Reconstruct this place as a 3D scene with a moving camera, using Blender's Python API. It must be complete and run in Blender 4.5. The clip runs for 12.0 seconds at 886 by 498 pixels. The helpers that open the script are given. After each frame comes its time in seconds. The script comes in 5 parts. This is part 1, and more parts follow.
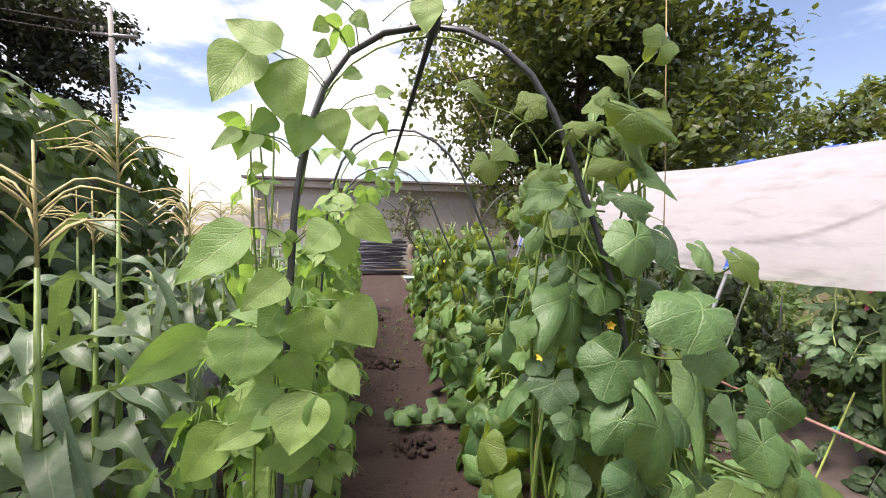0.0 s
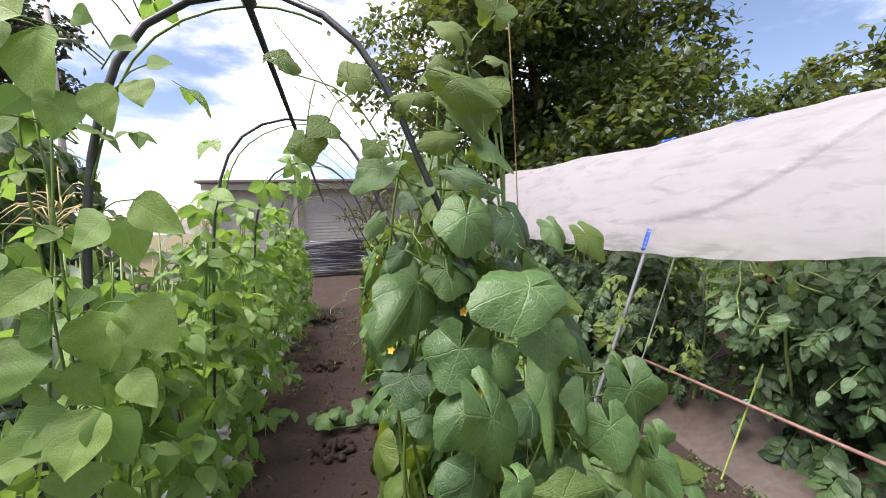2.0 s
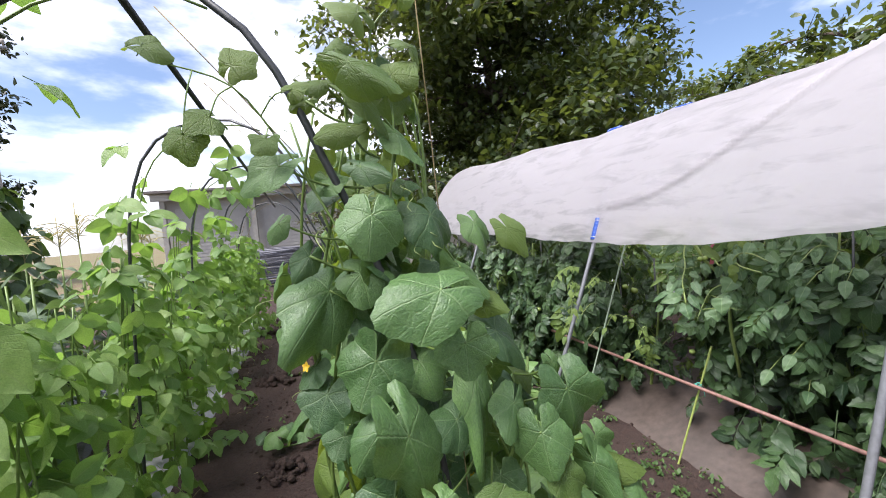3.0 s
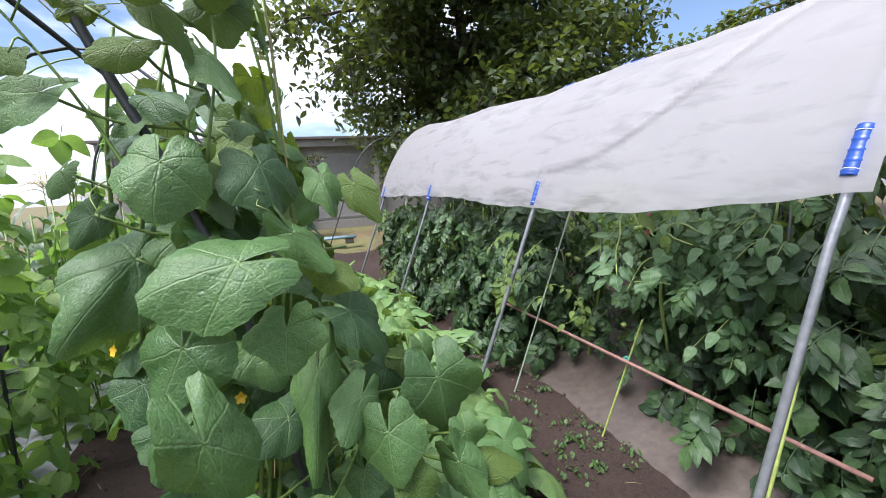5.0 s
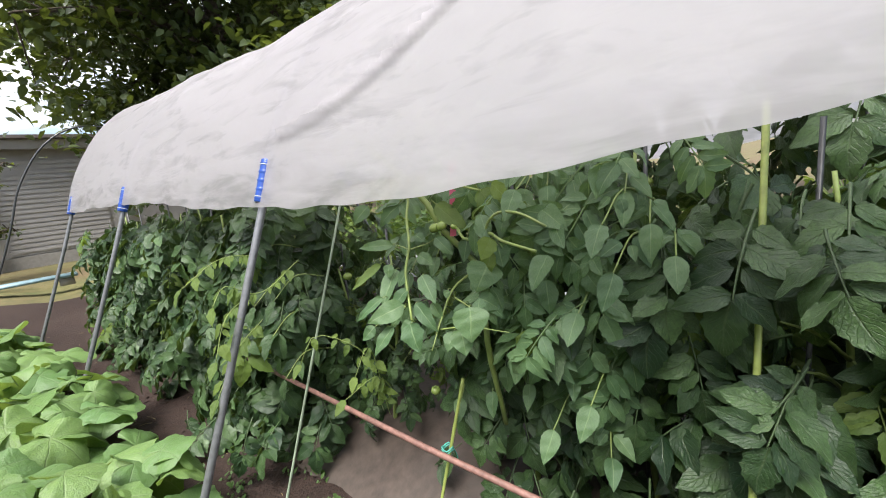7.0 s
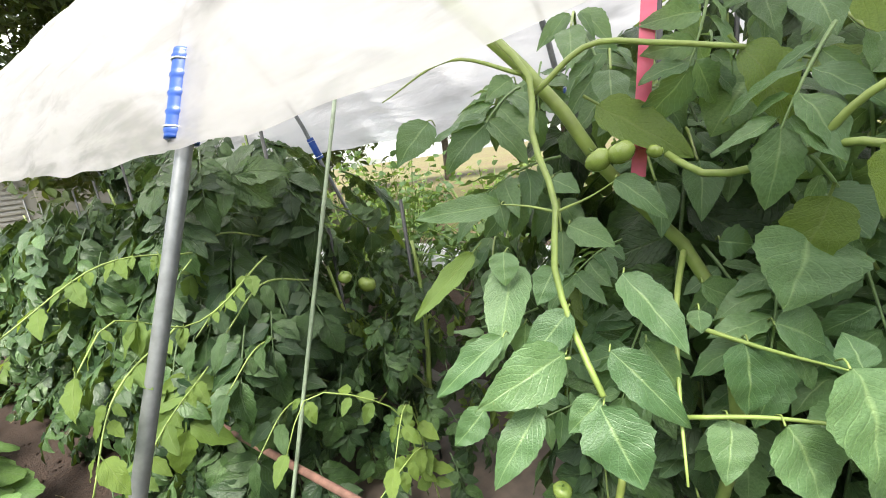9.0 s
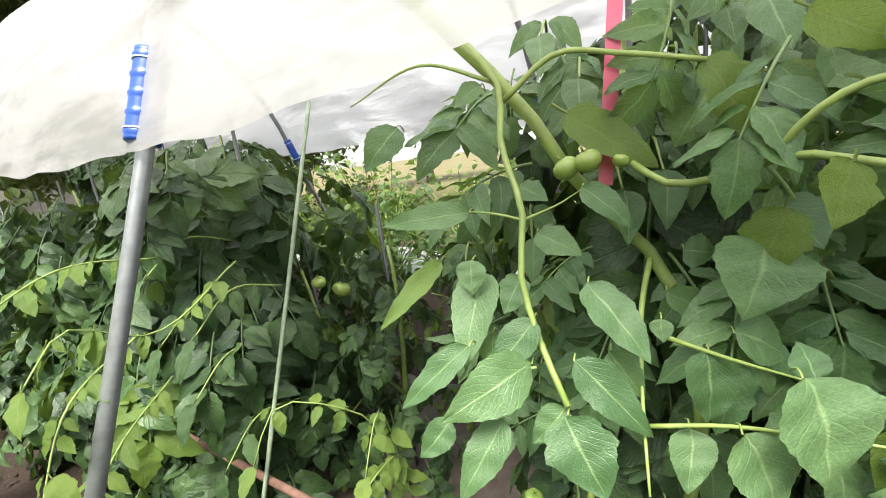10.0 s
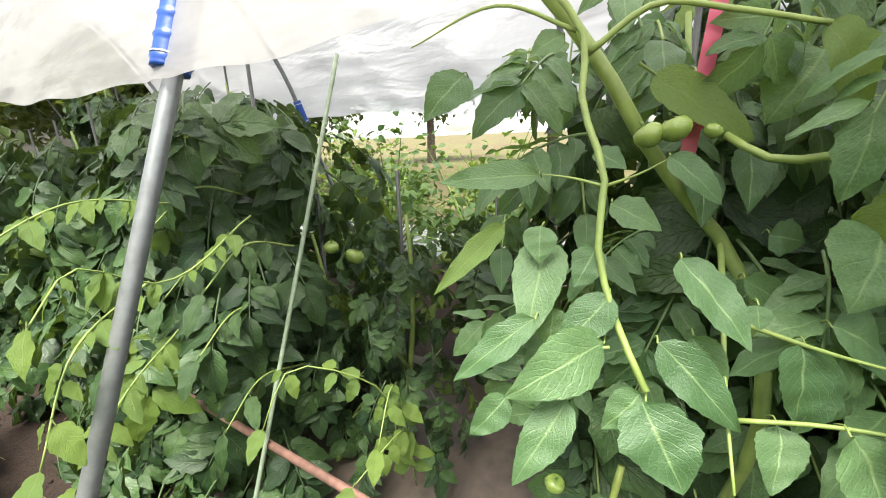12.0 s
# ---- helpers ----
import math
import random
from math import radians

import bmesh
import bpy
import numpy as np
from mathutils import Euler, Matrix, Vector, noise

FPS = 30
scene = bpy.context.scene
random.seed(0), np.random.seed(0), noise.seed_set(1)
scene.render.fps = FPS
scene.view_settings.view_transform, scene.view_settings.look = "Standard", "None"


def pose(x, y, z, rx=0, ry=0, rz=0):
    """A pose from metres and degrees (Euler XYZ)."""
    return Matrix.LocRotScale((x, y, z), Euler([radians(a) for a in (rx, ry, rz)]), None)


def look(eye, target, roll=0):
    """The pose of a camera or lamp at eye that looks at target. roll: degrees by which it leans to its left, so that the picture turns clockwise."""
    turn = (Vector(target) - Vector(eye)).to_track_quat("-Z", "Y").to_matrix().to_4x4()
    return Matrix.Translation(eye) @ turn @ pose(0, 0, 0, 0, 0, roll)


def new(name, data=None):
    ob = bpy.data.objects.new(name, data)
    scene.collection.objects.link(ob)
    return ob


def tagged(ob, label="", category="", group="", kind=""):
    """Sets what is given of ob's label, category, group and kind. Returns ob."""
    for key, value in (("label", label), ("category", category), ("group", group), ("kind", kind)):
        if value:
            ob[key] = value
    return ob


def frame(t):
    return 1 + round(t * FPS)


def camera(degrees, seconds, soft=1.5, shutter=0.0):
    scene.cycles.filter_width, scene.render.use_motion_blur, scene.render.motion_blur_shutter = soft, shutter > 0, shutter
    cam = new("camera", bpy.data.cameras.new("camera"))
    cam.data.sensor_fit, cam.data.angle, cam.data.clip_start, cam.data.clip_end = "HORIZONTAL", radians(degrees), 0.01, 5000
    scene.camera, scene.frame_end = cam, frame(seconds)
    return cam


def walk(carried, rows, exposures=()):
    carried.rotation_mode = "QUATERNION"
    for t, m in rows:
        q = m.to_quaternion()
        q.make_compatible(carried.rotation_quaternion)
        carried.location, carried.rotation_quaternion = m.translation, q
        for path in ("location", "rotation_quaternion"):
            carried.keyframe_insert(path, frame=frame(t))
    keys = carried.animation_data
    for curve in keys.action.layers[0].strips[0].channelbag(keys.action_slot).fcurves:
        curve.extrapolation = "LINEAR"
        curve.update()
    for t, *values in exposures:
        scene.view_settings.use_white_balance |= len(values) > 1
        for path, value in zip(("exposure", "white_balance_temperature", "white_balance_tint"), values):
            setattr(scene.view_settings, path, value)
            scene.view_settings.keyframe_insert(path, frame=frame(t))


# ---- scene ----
cam = camera(93.8, 12.0, soft=1.0)
METRES, EYE, TILT, LEAN, TURN = 3.2, 1.42, -3.0, -1.0, -10.0
ROWS = [
    (0.0, 0.0, 0.0, 0.0, 0.0, 0.0, 0.0),
    (0.5, 0.015, -0.0271, -0.0024, 0.6, -0.24, 0.39),
    (1.0, 0.0529, -0.0185, -0.0043, 3.05, -0.49, -0.04),
    (1.5, 0.089, -0.0028, -0.0056, 3.5, -0.72, 0.31),
    (2.0, 0.1326, 0.0291, -0.0138, -2.92, -0.49, 3.05),
    (2.5, 0.1615, 0.0554, -0.0157, -7.43, -0.37, 6.6),
    (4.5, 0.2469, 0.0528, -0.0178, -4.35, -5.4, 4.79),
    (5.0, 0.2833, 0.1066, -0.0261, -9.96, -6.45, 4.8),
    (5.5, 0.3495, 0.1905, -0.0353, -18.35, -6.89, 5.48),
    (6.0, 0.4094, 0.254, -0.0324, -25.63, -7.15, 6.12),
    (6.5, 0.4546, 0.3192, -0.0411, -32.48, -7.65, 6.94),
    (8.5, 0.5362, 0.6, -0.0857, -40.6, -10.99, 10.49),
    (9.0, 0.544, 0.6187, -0.0834, -41.69, -11.47, 11.12),
    (9.5, 0.5507, 0.6199, -0.0834, -42.86, -11.62, 11.17),
    (10.0, 0.5496, 0.6168, -0.0832, -44.16, -11.5, 10.46),
    (10.5, 0.5519, 0.6139, -0.0834, -45.13, -11.39, 9.32),
    (11.0, 0.5499, 0.6149, -0.083, -45.56, -11.74, 8.07),
    (11.5, 0.5429, 0.6269, -0.0854, -45.03, -12.56, 6.72),
    (12.0, 0.54, 0.6427, -0.0898, -44.1, -13.95, 5.37),
]
walk(cam, [(t, pose(0, 0, EYE, TILT, LEAN, TURN) @ pose(METRES * x, METRES * y, METRES * z, 90 + pitch, roll, yaw)) for t, x, y, z, yaw, pitch, roll in ROWS],
     [(0.0, 1.62, 6800, 22), (1.5, 1.50, 6650, 20), (2.5, 1.42, 6350, 19), (4.5, 1.42, 5950, 14), (6.5, 1.40, 6300, 14),
      (7.2, 1.5, 6500, 10), (8.5, 2.0, 6800, 5), (12.0, 2.05, 6900, 3)])

# ---- world and sun ----
SUN_EL, SUN_AZ = radians(62), radians(-108)   # azimuth from +y towards +x
world = bpy.data.worlds.new("sky_world")
scene.world = world
world.use_nodes = True
wn, wl = world.node_tree.nodes, world.node_tree.links
wn.clear()
sky = wn.new("ShaderNodeTexSky")
sky.sky_type, sky.sun_disc = "NISHITA", False
sky.sun_elevation, sky.sun_rotation = SUN_EL, SUN_AZ
sky.altitude, sky.dust_density, sky.air_density = 50, 1.5, 1.0
coord = wn.new("ShaderNodeTexCoord")
stretch = wn.new("ShaderNodeMapping")
stretch.inputs["Scale"].default_value = (1.0, 1.0, 2.8)
wl.new(coord.outputs["Generated"], stretch.inputs["Vector"])
puffs = wn.new("ShaderNodeTexNoise")
puffs.inputs["Scale"].default_value, puffs.inputs["Detail"].default_value = 2.3, 7
puffs.inputs["Roughness"].default_value = 0.55
wl.new(stretch.outputs["Vector"], puffs.inputs["Vector"])
cover = wn.new("ShaderNodeMapRange")
cover.inputs["From Min"].default_value, cover.inputs["From Max"].default_value = 0.42, 0.63
cover.interpolation_type = "SMOOTHSTEP"
wl.new(puffs.outputs["Fac"], cover.inputs["Value"])
clouds = wn.new("ShaderNodeMix")
clouds.data_type = "RGBA"
wl.new(cover.outputs["Result"], clouds.inputs["Factor"])
wl.new(sky.outputs["Color"], clouds.inputs["A"])
clouds.inputs["B"].default_value = (9.6, 9.7, 10.1, 1)
back = wn.new("ShaderNodeBackground")
back.inputs["Strength"].default_value = 0.077
wl.new(clouds.outputs["Result"], back.inputs["Color"])
wout = wn.new("ShaderNodeOutputWorld")
wl.new(back.outputs["Background"], wout.inputs["Surface"])
sun = new("sun", bpy.data.lights.new("sun", "SUN"))
sun.data.energy, sun.data.angle, sun.data.color = 3.7, radians(34), (1.0, 0.965, 0.90)
sun_dir = Vector((math.sin(SUN_AZ) * math.cos(SUN_EL), math.cos(SUN_AZ) * math.cos(SUN_EL), math.sin(SUN_EL)))
sun.matrix_world = look(sun_dir * 40, (0, 0, 0))


# ---- materials ----
class Mat:
    """Short hand for a node material."""

    def __init__(self, name):
        self.m = bpy.data.materials.new(name)
        self.m.use_nodes = True
        self.n, self.l = self.m.node_tree.nodes, self.m.node_tree.links
        self.b = self.n["Principled BSDF"]

    def add(self, kind, **inputs):
        node = self.n.new(kind)
        for key, value in inputs.items():
            node.inputs[key.replace("_", " ")].default_value = value
        return node

    def link(self, a, b):
        self.l.new(a, b)

    def math(self, op, a, b=None, c=None):
        node = self.n.new("ShaderNodeMath")
        node.operation = op
        for i, v in enumerate((a, b, c)):
            if v is None:
                continue
            if isinstance(v, (int, float)):
                node.inputs[i].default_value = v
            else:
                self.l.new(v, node.inputs[i])
        return node.outputs[0]

    def mix(self, fac, a, b, how="MIX"):
        node = self.n.new("ShaderNodeMix")
        node.data_type, node.blend_type = "RGBA", how
        for key, v in (("Factor", fac), ("A", a), ("B", b)):
            if isinstance(v, (int, float)):
                node.inputs[key].default_value = v
            elif isinstance(v, tuple):
                node.inputs[key].default_value = (*v, 1)
            else:
                self.l.new(v, node.inputs[key])
        return node.outputs["Result"]

    def noise(self, scale, detail=4, rough=0.55, where="Object"):
        node = self.add("ShaderNodeTexNoise", Scale=scale, Detail=detail, Roughness=rough)
        self.link(self.add("ShaderNodeTexCoord").outputs[where], node.inputs["Vector"])
        return node.outputs["Fac"]

    def ramp(self, fac, lo, hi, a=0.0, b=1.0):
        node = self.add("ShaderNodeMapRange", From_Min=lo, From_Max=hi, To_Min=a, To_Max=b)
        self.link(fac, node.inputs["Value"])
        return node.outputs["Result"]

    def bump(self, height, strength, distance=0.01):
        node = self.add("ShaderNodeBump", Strength=strength, Distance=distance)
        self.link(height, node.inputs["Height"])
        self.link(node.outputs["Normal"], self.b.inputs["Normal"])
        return node.outputs["Normal"]


def plain(name, colour, rough=0.6, metal=0.0, vary=0.25, scale=30.0, relief=0.15, depth=0.004):
    """A surface with grain and stains at two scales."""
    k = Mat(name)
    fine, coarse = k.noise(scale, 5), k.noise(scale / 9, 3)
    dark = tuple(c * (1 - vary) for c in colour)
    light = tuple(min(1, c * (1 + vary)) for c in colour)
    c = k.mix(k.ramp(fine, 0.3, 0.7), dark, light)
    c = k.mix(k.ramp(coarse, 0.45, 0.75, 0, 0.5), c, tuple(x * (1 - 1.3 * vary) for x in colour))
    k.link(c, k.b.inputs["Base Color"])
    k.b.inputs["Metallic"].default_value = metal
    k.link(k.ramp(coarse, 0.3, 0.7, max(0.05, rough - 0.1), min(1, rough + 0.1)), k.b.inputs["Roughness"])
    k.bump(fine, relief, depth)
    return k.m


def leaf_material(name, young, old, vein, glow, gloss=0.45, palmate=False, ribs=9.0, translucent=0.35, blister=0.5, bloom_sheen=0.0):
    """A leaf: veins from its own coordinates, tints that differ leaf by leaf, blemishes, and light that passes through."""
    k = Mat(name)
    uv = k.add("ShaderNodeSeparateXYZ")
    flat = k.add("ShaderNodeTexCoord").outputs["UV"]
    wobble = k.add("ShaderNodeTexNoise", Scale=5.0, Detail=3.0)
    k.link(flat, wobble.inputs["Vector"])
    bent = k.n.new("ShaderNodeVectorMath")
    bent.operation = "MULTIPLY_ADD"
    k.link(wobble.outputs["Color"], bent.inputs[0])
    bent.inputs[1].default_value = (0.06, 0.06, 0)
    shifted = k.n.new("ShaderNodeVectorMath")
    shifted.operation = "SUBTRACT"
    k.link(flat, shifted.inputs[0])
    shifted.inputs[1].default_value = (0.03, 0.03, 0)
    k.link(shifted.outputs[0], bent.inputs[2])
    k.link(bent.outputs[0], uv.inputs[0])
    x, y = k.math("SUBTRACT", uv.outputs[0], 0.5), uv.outputs[1]
    ax = k.math("ABSOLUTE", x)
    if palmate:
        yy = k.math("SUBTRACT", y, 0.3)
        r = k.math("SQRT", k.math("ADD", k.math("MULTIPLY", x, x), k.math("MULTIPLY", yy, yy)))
        angle = k.math("ARCTAN2", ax, yy)
        spoke = k.math("ABSOLUTE", k.math("SUBTRACT", k.math("FRACT", k.math("ADD", k.math("MULTIPLY", angle, 1.06), 0.5)), 0.5))
        main = k.math("SUBTRACT", 1.0, k.ramp(k.math("MULTIPLY", spoke, r), 0.0, 0.013))
        net = k.add("ShaderNodeTexVoronoi", Scale=ribs)
        net.feature = "DISTANCE_TO_EDGE"
        k.link(bent.outputs[0], net.inputs["Vector"])
        side = k.math("SUBTRACT", 1.0, k.ramp(net.outputs["Distance"], 0.0, 0.16))
    else:
        main = k.math("SUBTRACT", 1.0, k.ramp(ax, 0.0, 0.035))
        side = k.math("PINGPONG", k.math("SUBTRACT", k.math("MULTIPLY", y, ribs), k.math("MULTIPLY", ax, ribs * 0.75)), 0.5)
        side = k.math("SUBTRACT", 1.0, k.ramp(side, 0.0, 0.1))
    veins = k.math("MAXIMUM", k.ramp(main, 0, 1), k.math("MULTIPLY", k.ramp(side, 0, 1), 0.26))
    rnd = k.math("FRACT", k.math("ADD", k.add("ShaderNodeObjectInfo").outputs["Random"],
                                 k.add("ShaderNodeNewGeometry").outputs["Random Per Island"]))
    tint = k.mix(rnd, old, young)
    cells = k.noise(45, 5)
    tint = k.mix(k.ramp(k.noise(9, 4, 0.6), 0.4, 0.65, 0, 0.35), tint, old)
    tint = k.mix(k.ramp(cells, 0.35, 0.7, 0, 0.55), tint, tuple(c * 0.6 for c in old))
    tint = k.mix(k.math("MULTIPLY", veins, 0.45 if palmate else 0.75), tint, vein)
    spots = k.ramp(k.noise(16, 3, 0.7), 0.68, 0.74, 0, 0.55)
    tint = k.mix(spots, tint, (0.14, 0.12, 0.045))
    # Pale patches: powdery bloom, with greyish sky sheen painted into the tint too
    if bloom_sheen:
        tint = k.mix(k.ramp(k.noise(7, 4, 0.65), 0.42, 0.72, 0, bloom_sheen), tint, (0.21, 0.27, 0.20))
    k.link(tint, k.b.inputs["Base Color"])
    k.link(k.ramp(cells, 0.3, 0.7, gloss - 0.08, gloss + 0.12), k.b.inputs["Roughness"])
    k.b.inputs["Specular IOR Level"].default_value = 0.42
    lumps = k.math("SUBTRACT", k.math("MULTIPLY", cells, 0.5), k.math("ADD", k.math("MULTIPLY", main, 0.3), k.math("MULTIPLY", side, 0.16 if palmate else 0.2)))
    normal = k.bump(lumps, blister, 0.007)
    through_light = k.add("ShaderNodeBsdfTranslucent")
    k.link(k.mix(0.55, tint, glow), through_light.inputs["Color"])
    k.link(normal, through_light.inputs["Normal"])
    both = k.add("ShaderNodeMixShader", Fac=translucent)
    k.link(k.b.outputs[0], both.inputs[1])
    k.link(through_light.outputs[0], both.inputs[2])
    k.link(both.outputs[0], k.n["Material Output"].inputs["Surface"])
    return k.m


def soil_material():
    k = Mat("garden_soil")
    crumbs, patches, pale = k.noise(38, 8, 0.7), k.noise(1.6, 4), k.noise(95, 3, 0.6)
    c = k.mix(k.ramp(crumbs, 0.3, 0.7), (0.016, 0.0075, 0.005), (0.050, 0.025, 0.0165))
    c = k.mix(k.ramp(patches, 0.42, 0.66, 0, 0.5), c, (0.055, 0.033, 0.024))
    c = k.mix(k.ramp(pale, 0.70, 0.76, 0, 0.5), c, (0.20, 0.155, 0.11))
    k.link(c, k.b.inputs["Base Color"])
    k.b.inputs["Roughness"].default_value = 0.93
    k.bump(k.math("ADD", crumbs, k.math("MULTIPLY", pale, 0.5)), 1.0, 0.035)
    return k.m


def far_ground_material():
    k = Mat("grassy_ground")
    a, b = k.noise(3.5, 6, 0.7), k.noise(0.35, 4)
    c = k.mix(k.ramp(a, 0.3, 0.7), (0.06, 0.075, 0.02), (0.17, 0.14, 0.055))
    c = k.mix(k.ramp(b, 0.4, 0.62), c, (0.11, 0.075, 0.04))
    k.link(c, k.b.inputs["Base Color"])
    k.b.inputs["Roughness"].default_value = 0.95
    k.bump(a, 0.8, 0.05)
    return k.m


def film_material():
    """Weathered rain-cover film: milky, creased, lets light through."""
    k = Mat("milky_film")
    dirt, soft_waves = k.noise(9, 5, 0.7), k.noise(1.6, 5, 0.55)
    crinkle = k.add("ShaderNodeTexNoise", Scale=1.0, Detail=4.0, Roughness=0.55, Distortion=0.4)
    turned = k.add("ShaderNodeMapping", Scale=(3.0, 3.0, 14.0), Rotation=(0.35, 0.0, 0.15))
    k.link(k.add("ShaderNodeTexCoord").outputs["Object"], turned.inputs["Vector"])
    k.link(turned.outputs["Vector"], crinkle.inputs["Vector"])
    patchy = k.ramp(k.noise(1.1, 3), 0.45, 0.62)
    crease = k.math("ADD", soft_waves, k.math("MULTIPLY", k.math("MULTIPLY", crinkle.outputs["Fac"], patchy), 0.7))
    c = k.mix(k.ramp(dirt, 0.5, 0.75, 0, 0.3), (0.60, 0.58, 0.60), (0.46, 0.445, 0.43))
    k.link(c, k.b.inputs["Base Color"])
    k.b.inputs["Roughness"].default_value = 0.55
    k.b.inputs["Specular IOR Level"].default_value = 0.3
    normal = k.bump(crease, 0.8, 0.04)
    t = k.add("ShaderNodeBsdfTranslucent")
    # Crease shading painted into the transmitted colour as darker streaks
    crease_shade = k.math("MULTIPLY", k.ramp(crinkle.outputs["Fac"], 0.50, 0.66), k.ramp(k.noise(1.4, 3), 0.38, 0.6))
    k.link(k.mix(crease_shade, (0.82, 0.785, 0.815), (0.50, 0.48, 0.50)), t.inputs["Color"])
    k.link(normal, t.inputs["Normal"])
    clear = k.add("ShaderNodeBsdfTransparent", Color=(0.95, 0.95, 0.95, 1))
    m1, m2 = k.add("ShaderNodeMixShader", Fac=0.74), k.add("ShaderNodeMixShader", Fac=0.09)
    k.link(k.b.outputs[0], m1.inputs[1])
    k.link(t.outputs[0], m1.inputs[2])
    k.link(m1.outputs[0], m2.inputs[1])
    k.link(clear.outputs[0], m2.inputs[2])
    # the lowest hand's breadth is clearer than the rest, in patches
    height = k.add("ShaderNodeSeparateXYZ")
    k.link(k.add("ShaderNodeTexCoord").outputs["Object"], height.inputs[0])
    band = k.math("SUBTRACT", 1.0, k.ramp(height.outputs[2], 1.22, 1.31))
    k.link(k.math("ADD", 0.05, k.math("MULTIPLY", band, k.ramp(crinkle.outputs["Fac"], 0.35, 0.6, 0.02, 0.24))), m2.inputs["Fac"])
    k.link(m2.outputs[0], k.n["Material Output"].inputs["Surface"])
    return k.m


SOIL, FAR = soil_material(), far_ground_material()
FILM = film_material()
MULCH = plain("dusty_mulch_film", (0.062, 0.047, 0.038), 0.5, vary=0.3, scale=22, relief=0.35, depth=0.008)
BLACK_FILM = plain("black_mulch_film", (0.022, 0.022, 0.026), 0.22, vary=0.4, scale=14, relief=0.5, depth=0.02)
SILVER_FILM = plain("silver_mulch_film", (0.340, 0.340, 0.367), 0.3, 0.2, vary=0.2, scale=14, relief=0.4, depth=0.02)
DARK_PIPE = plain("dark_plastic_coated_pipe", (0.030, 0.033, 0.034), 0.42, vary=0.35, scale=60)
GREY_PIPE = plain("galvanised_steel_pipe", (0.197, 0.204, 0.214), 0.45, 0.5, vary=0.18, scale=50)
BLUE = plain("blue_plastic_clip", (0.014, 0.055, 0.27), 0.38, vary=0.2, scale=40)
GREEN_STAKE = plain("yellow_green_coated_stake", (0.245, 0.299, 0.075), 0.45, vary=0.25, scale=40)
PALE_STAKE = plain("pale_green_grey_stake", (0.231, 0.286, 0.204), 0.45, vary=0.25, scale=40)
RUST = plain("rusty_pink_pole", (0.19, 0.10, 0.08), 0.65, vary=0.35, scale=45)
TWINE = plain("turquoise_twine", (0.068, 0.340, 0.272), 0.7, vary=0.25, scale=60)
PINK = plain("pink_plastic_tape", (0.598, 0.116, 0.204), 0.35, vary=0.2, scale=25)
STRAW = plain("dry_straw", (0.286, 0.224, 0.109), 0.85, vary=0.3, scale=30)
BARK = plain("grey_brown_bark", (0.085, 0.066, 0.05), 0.95, vary=0.45, scale=14, relief=0.9, depth=0.05)
WHITE = plain("white_plastic_band", (0.510, 0.517, 0.530), 0.5, vary=0.1)
WOOD = plain("weathered_wood", (0.13, 0.10, 0.075), 0.85, vary=0.35, scale=24, relief=0.5)
METAL_WALL = plain("pale_shed_siding", (0.340, 0.326, 0.313), 0.6, vary=0.12, scale=4)
SHUTTER = plain("grey_shutter_slats", (0.374, 0.360, 0.354), 0.5, vary=0.08, scale=6)
ROOF = plain("brown_grey_roof_sheet", (0.136, 0.116, 0.109), 0.6, vary=0.2, scale=5)
CONCRETE = plain("pale_concrete", (0.286, 0.272, 0.252), 0.85, vary=0.15, scale=12)
STICKS = plain("grey_bundled_poles", (0.116, 0.119, 0.143), 0.5, vary=0.45, scale=30)
CABLE = plain("black_cable", (0.03, 0.03, 0.03), 0.6)
BOARD = plain("pale_blue_board", (0.204, 0.313, 0.354), 0.5, vary=0.2, scale=10)
STEM = plain("green_stem", (0.116, 0.184, 0.037), 0.5, vary=0.25, scale=40)
PALE_STEM = plain("pale_tomato_stem", (0.184, 0.245, 0.065), 0.5, vary=0.2, scale=40, relief=0.3)
CORN_STEM = plain("corn_stalk", (0.136, 0.204, 0.048), 0.5, vary=0.25, scale=30)
TASSEL = plain("corn_tassel", (0.354, 0.306, 0.136), 0.8, vary=0.25, scale=40)
TOMATO = plain("green_tomato_skin", (0.190, 0.258, 0.061), 0.22, vary=0.15, scale=12, relief=0.02)
PETAL = plain("yellow_petals", (0.544, 0.354, 0.014), 0.6, vary=0.15, scale=40)
BEAN_LEAF = leaf_material("bean_leaf", (0.280, 0.392, 0.112), (0.123, 0.235, 0.062), (0.216, 0.281, 0.103), (0.340, 0.580, 0.060), translucent=0.42)
CUC_LEAF = leaf_material("cucumber_leaf", (0.118, 0.228, 0.055), (0.024, 0.068, 0.021), (0.176, 0.258, 0.104), (0.330, 0.506, 0.044), 0.40, True, 12, 0.18, 0.6, 0.07)
YOUNG_CUC_LEAF = leaf_material("young_cucumber_leaf", (0.130, 0.193, 0.038), (0.071, 0.134, 0.029), (0.168, 0.210, 0.076), (0.374, 0.490, 0.029), 0.42, True, 11, 0.36, 0.8)
# Lighter than cucumber_leaf: light on the low squash is put into its colour
LIT_SQUASH_LEAF = leaf_material("lit_squash_leaf", (0.220, 0.341, 0.099), (0.110, 0.220, 0.066), (0.204, 0.254, 0.130), (0.360, 0.490, 0.043), 0.42, True, 11, 0.3, 0.6, 0.15)
TOM_LEAF = leaf_material("tomato_leaf", (0.078, 0.145, 0.045), (0.010, 0.030, 0.012), (0.078, 0.118, 0.051), (0.272, 0.416, 0.048), 0.35, False, 8, 0.14, 0.7, 0.04)
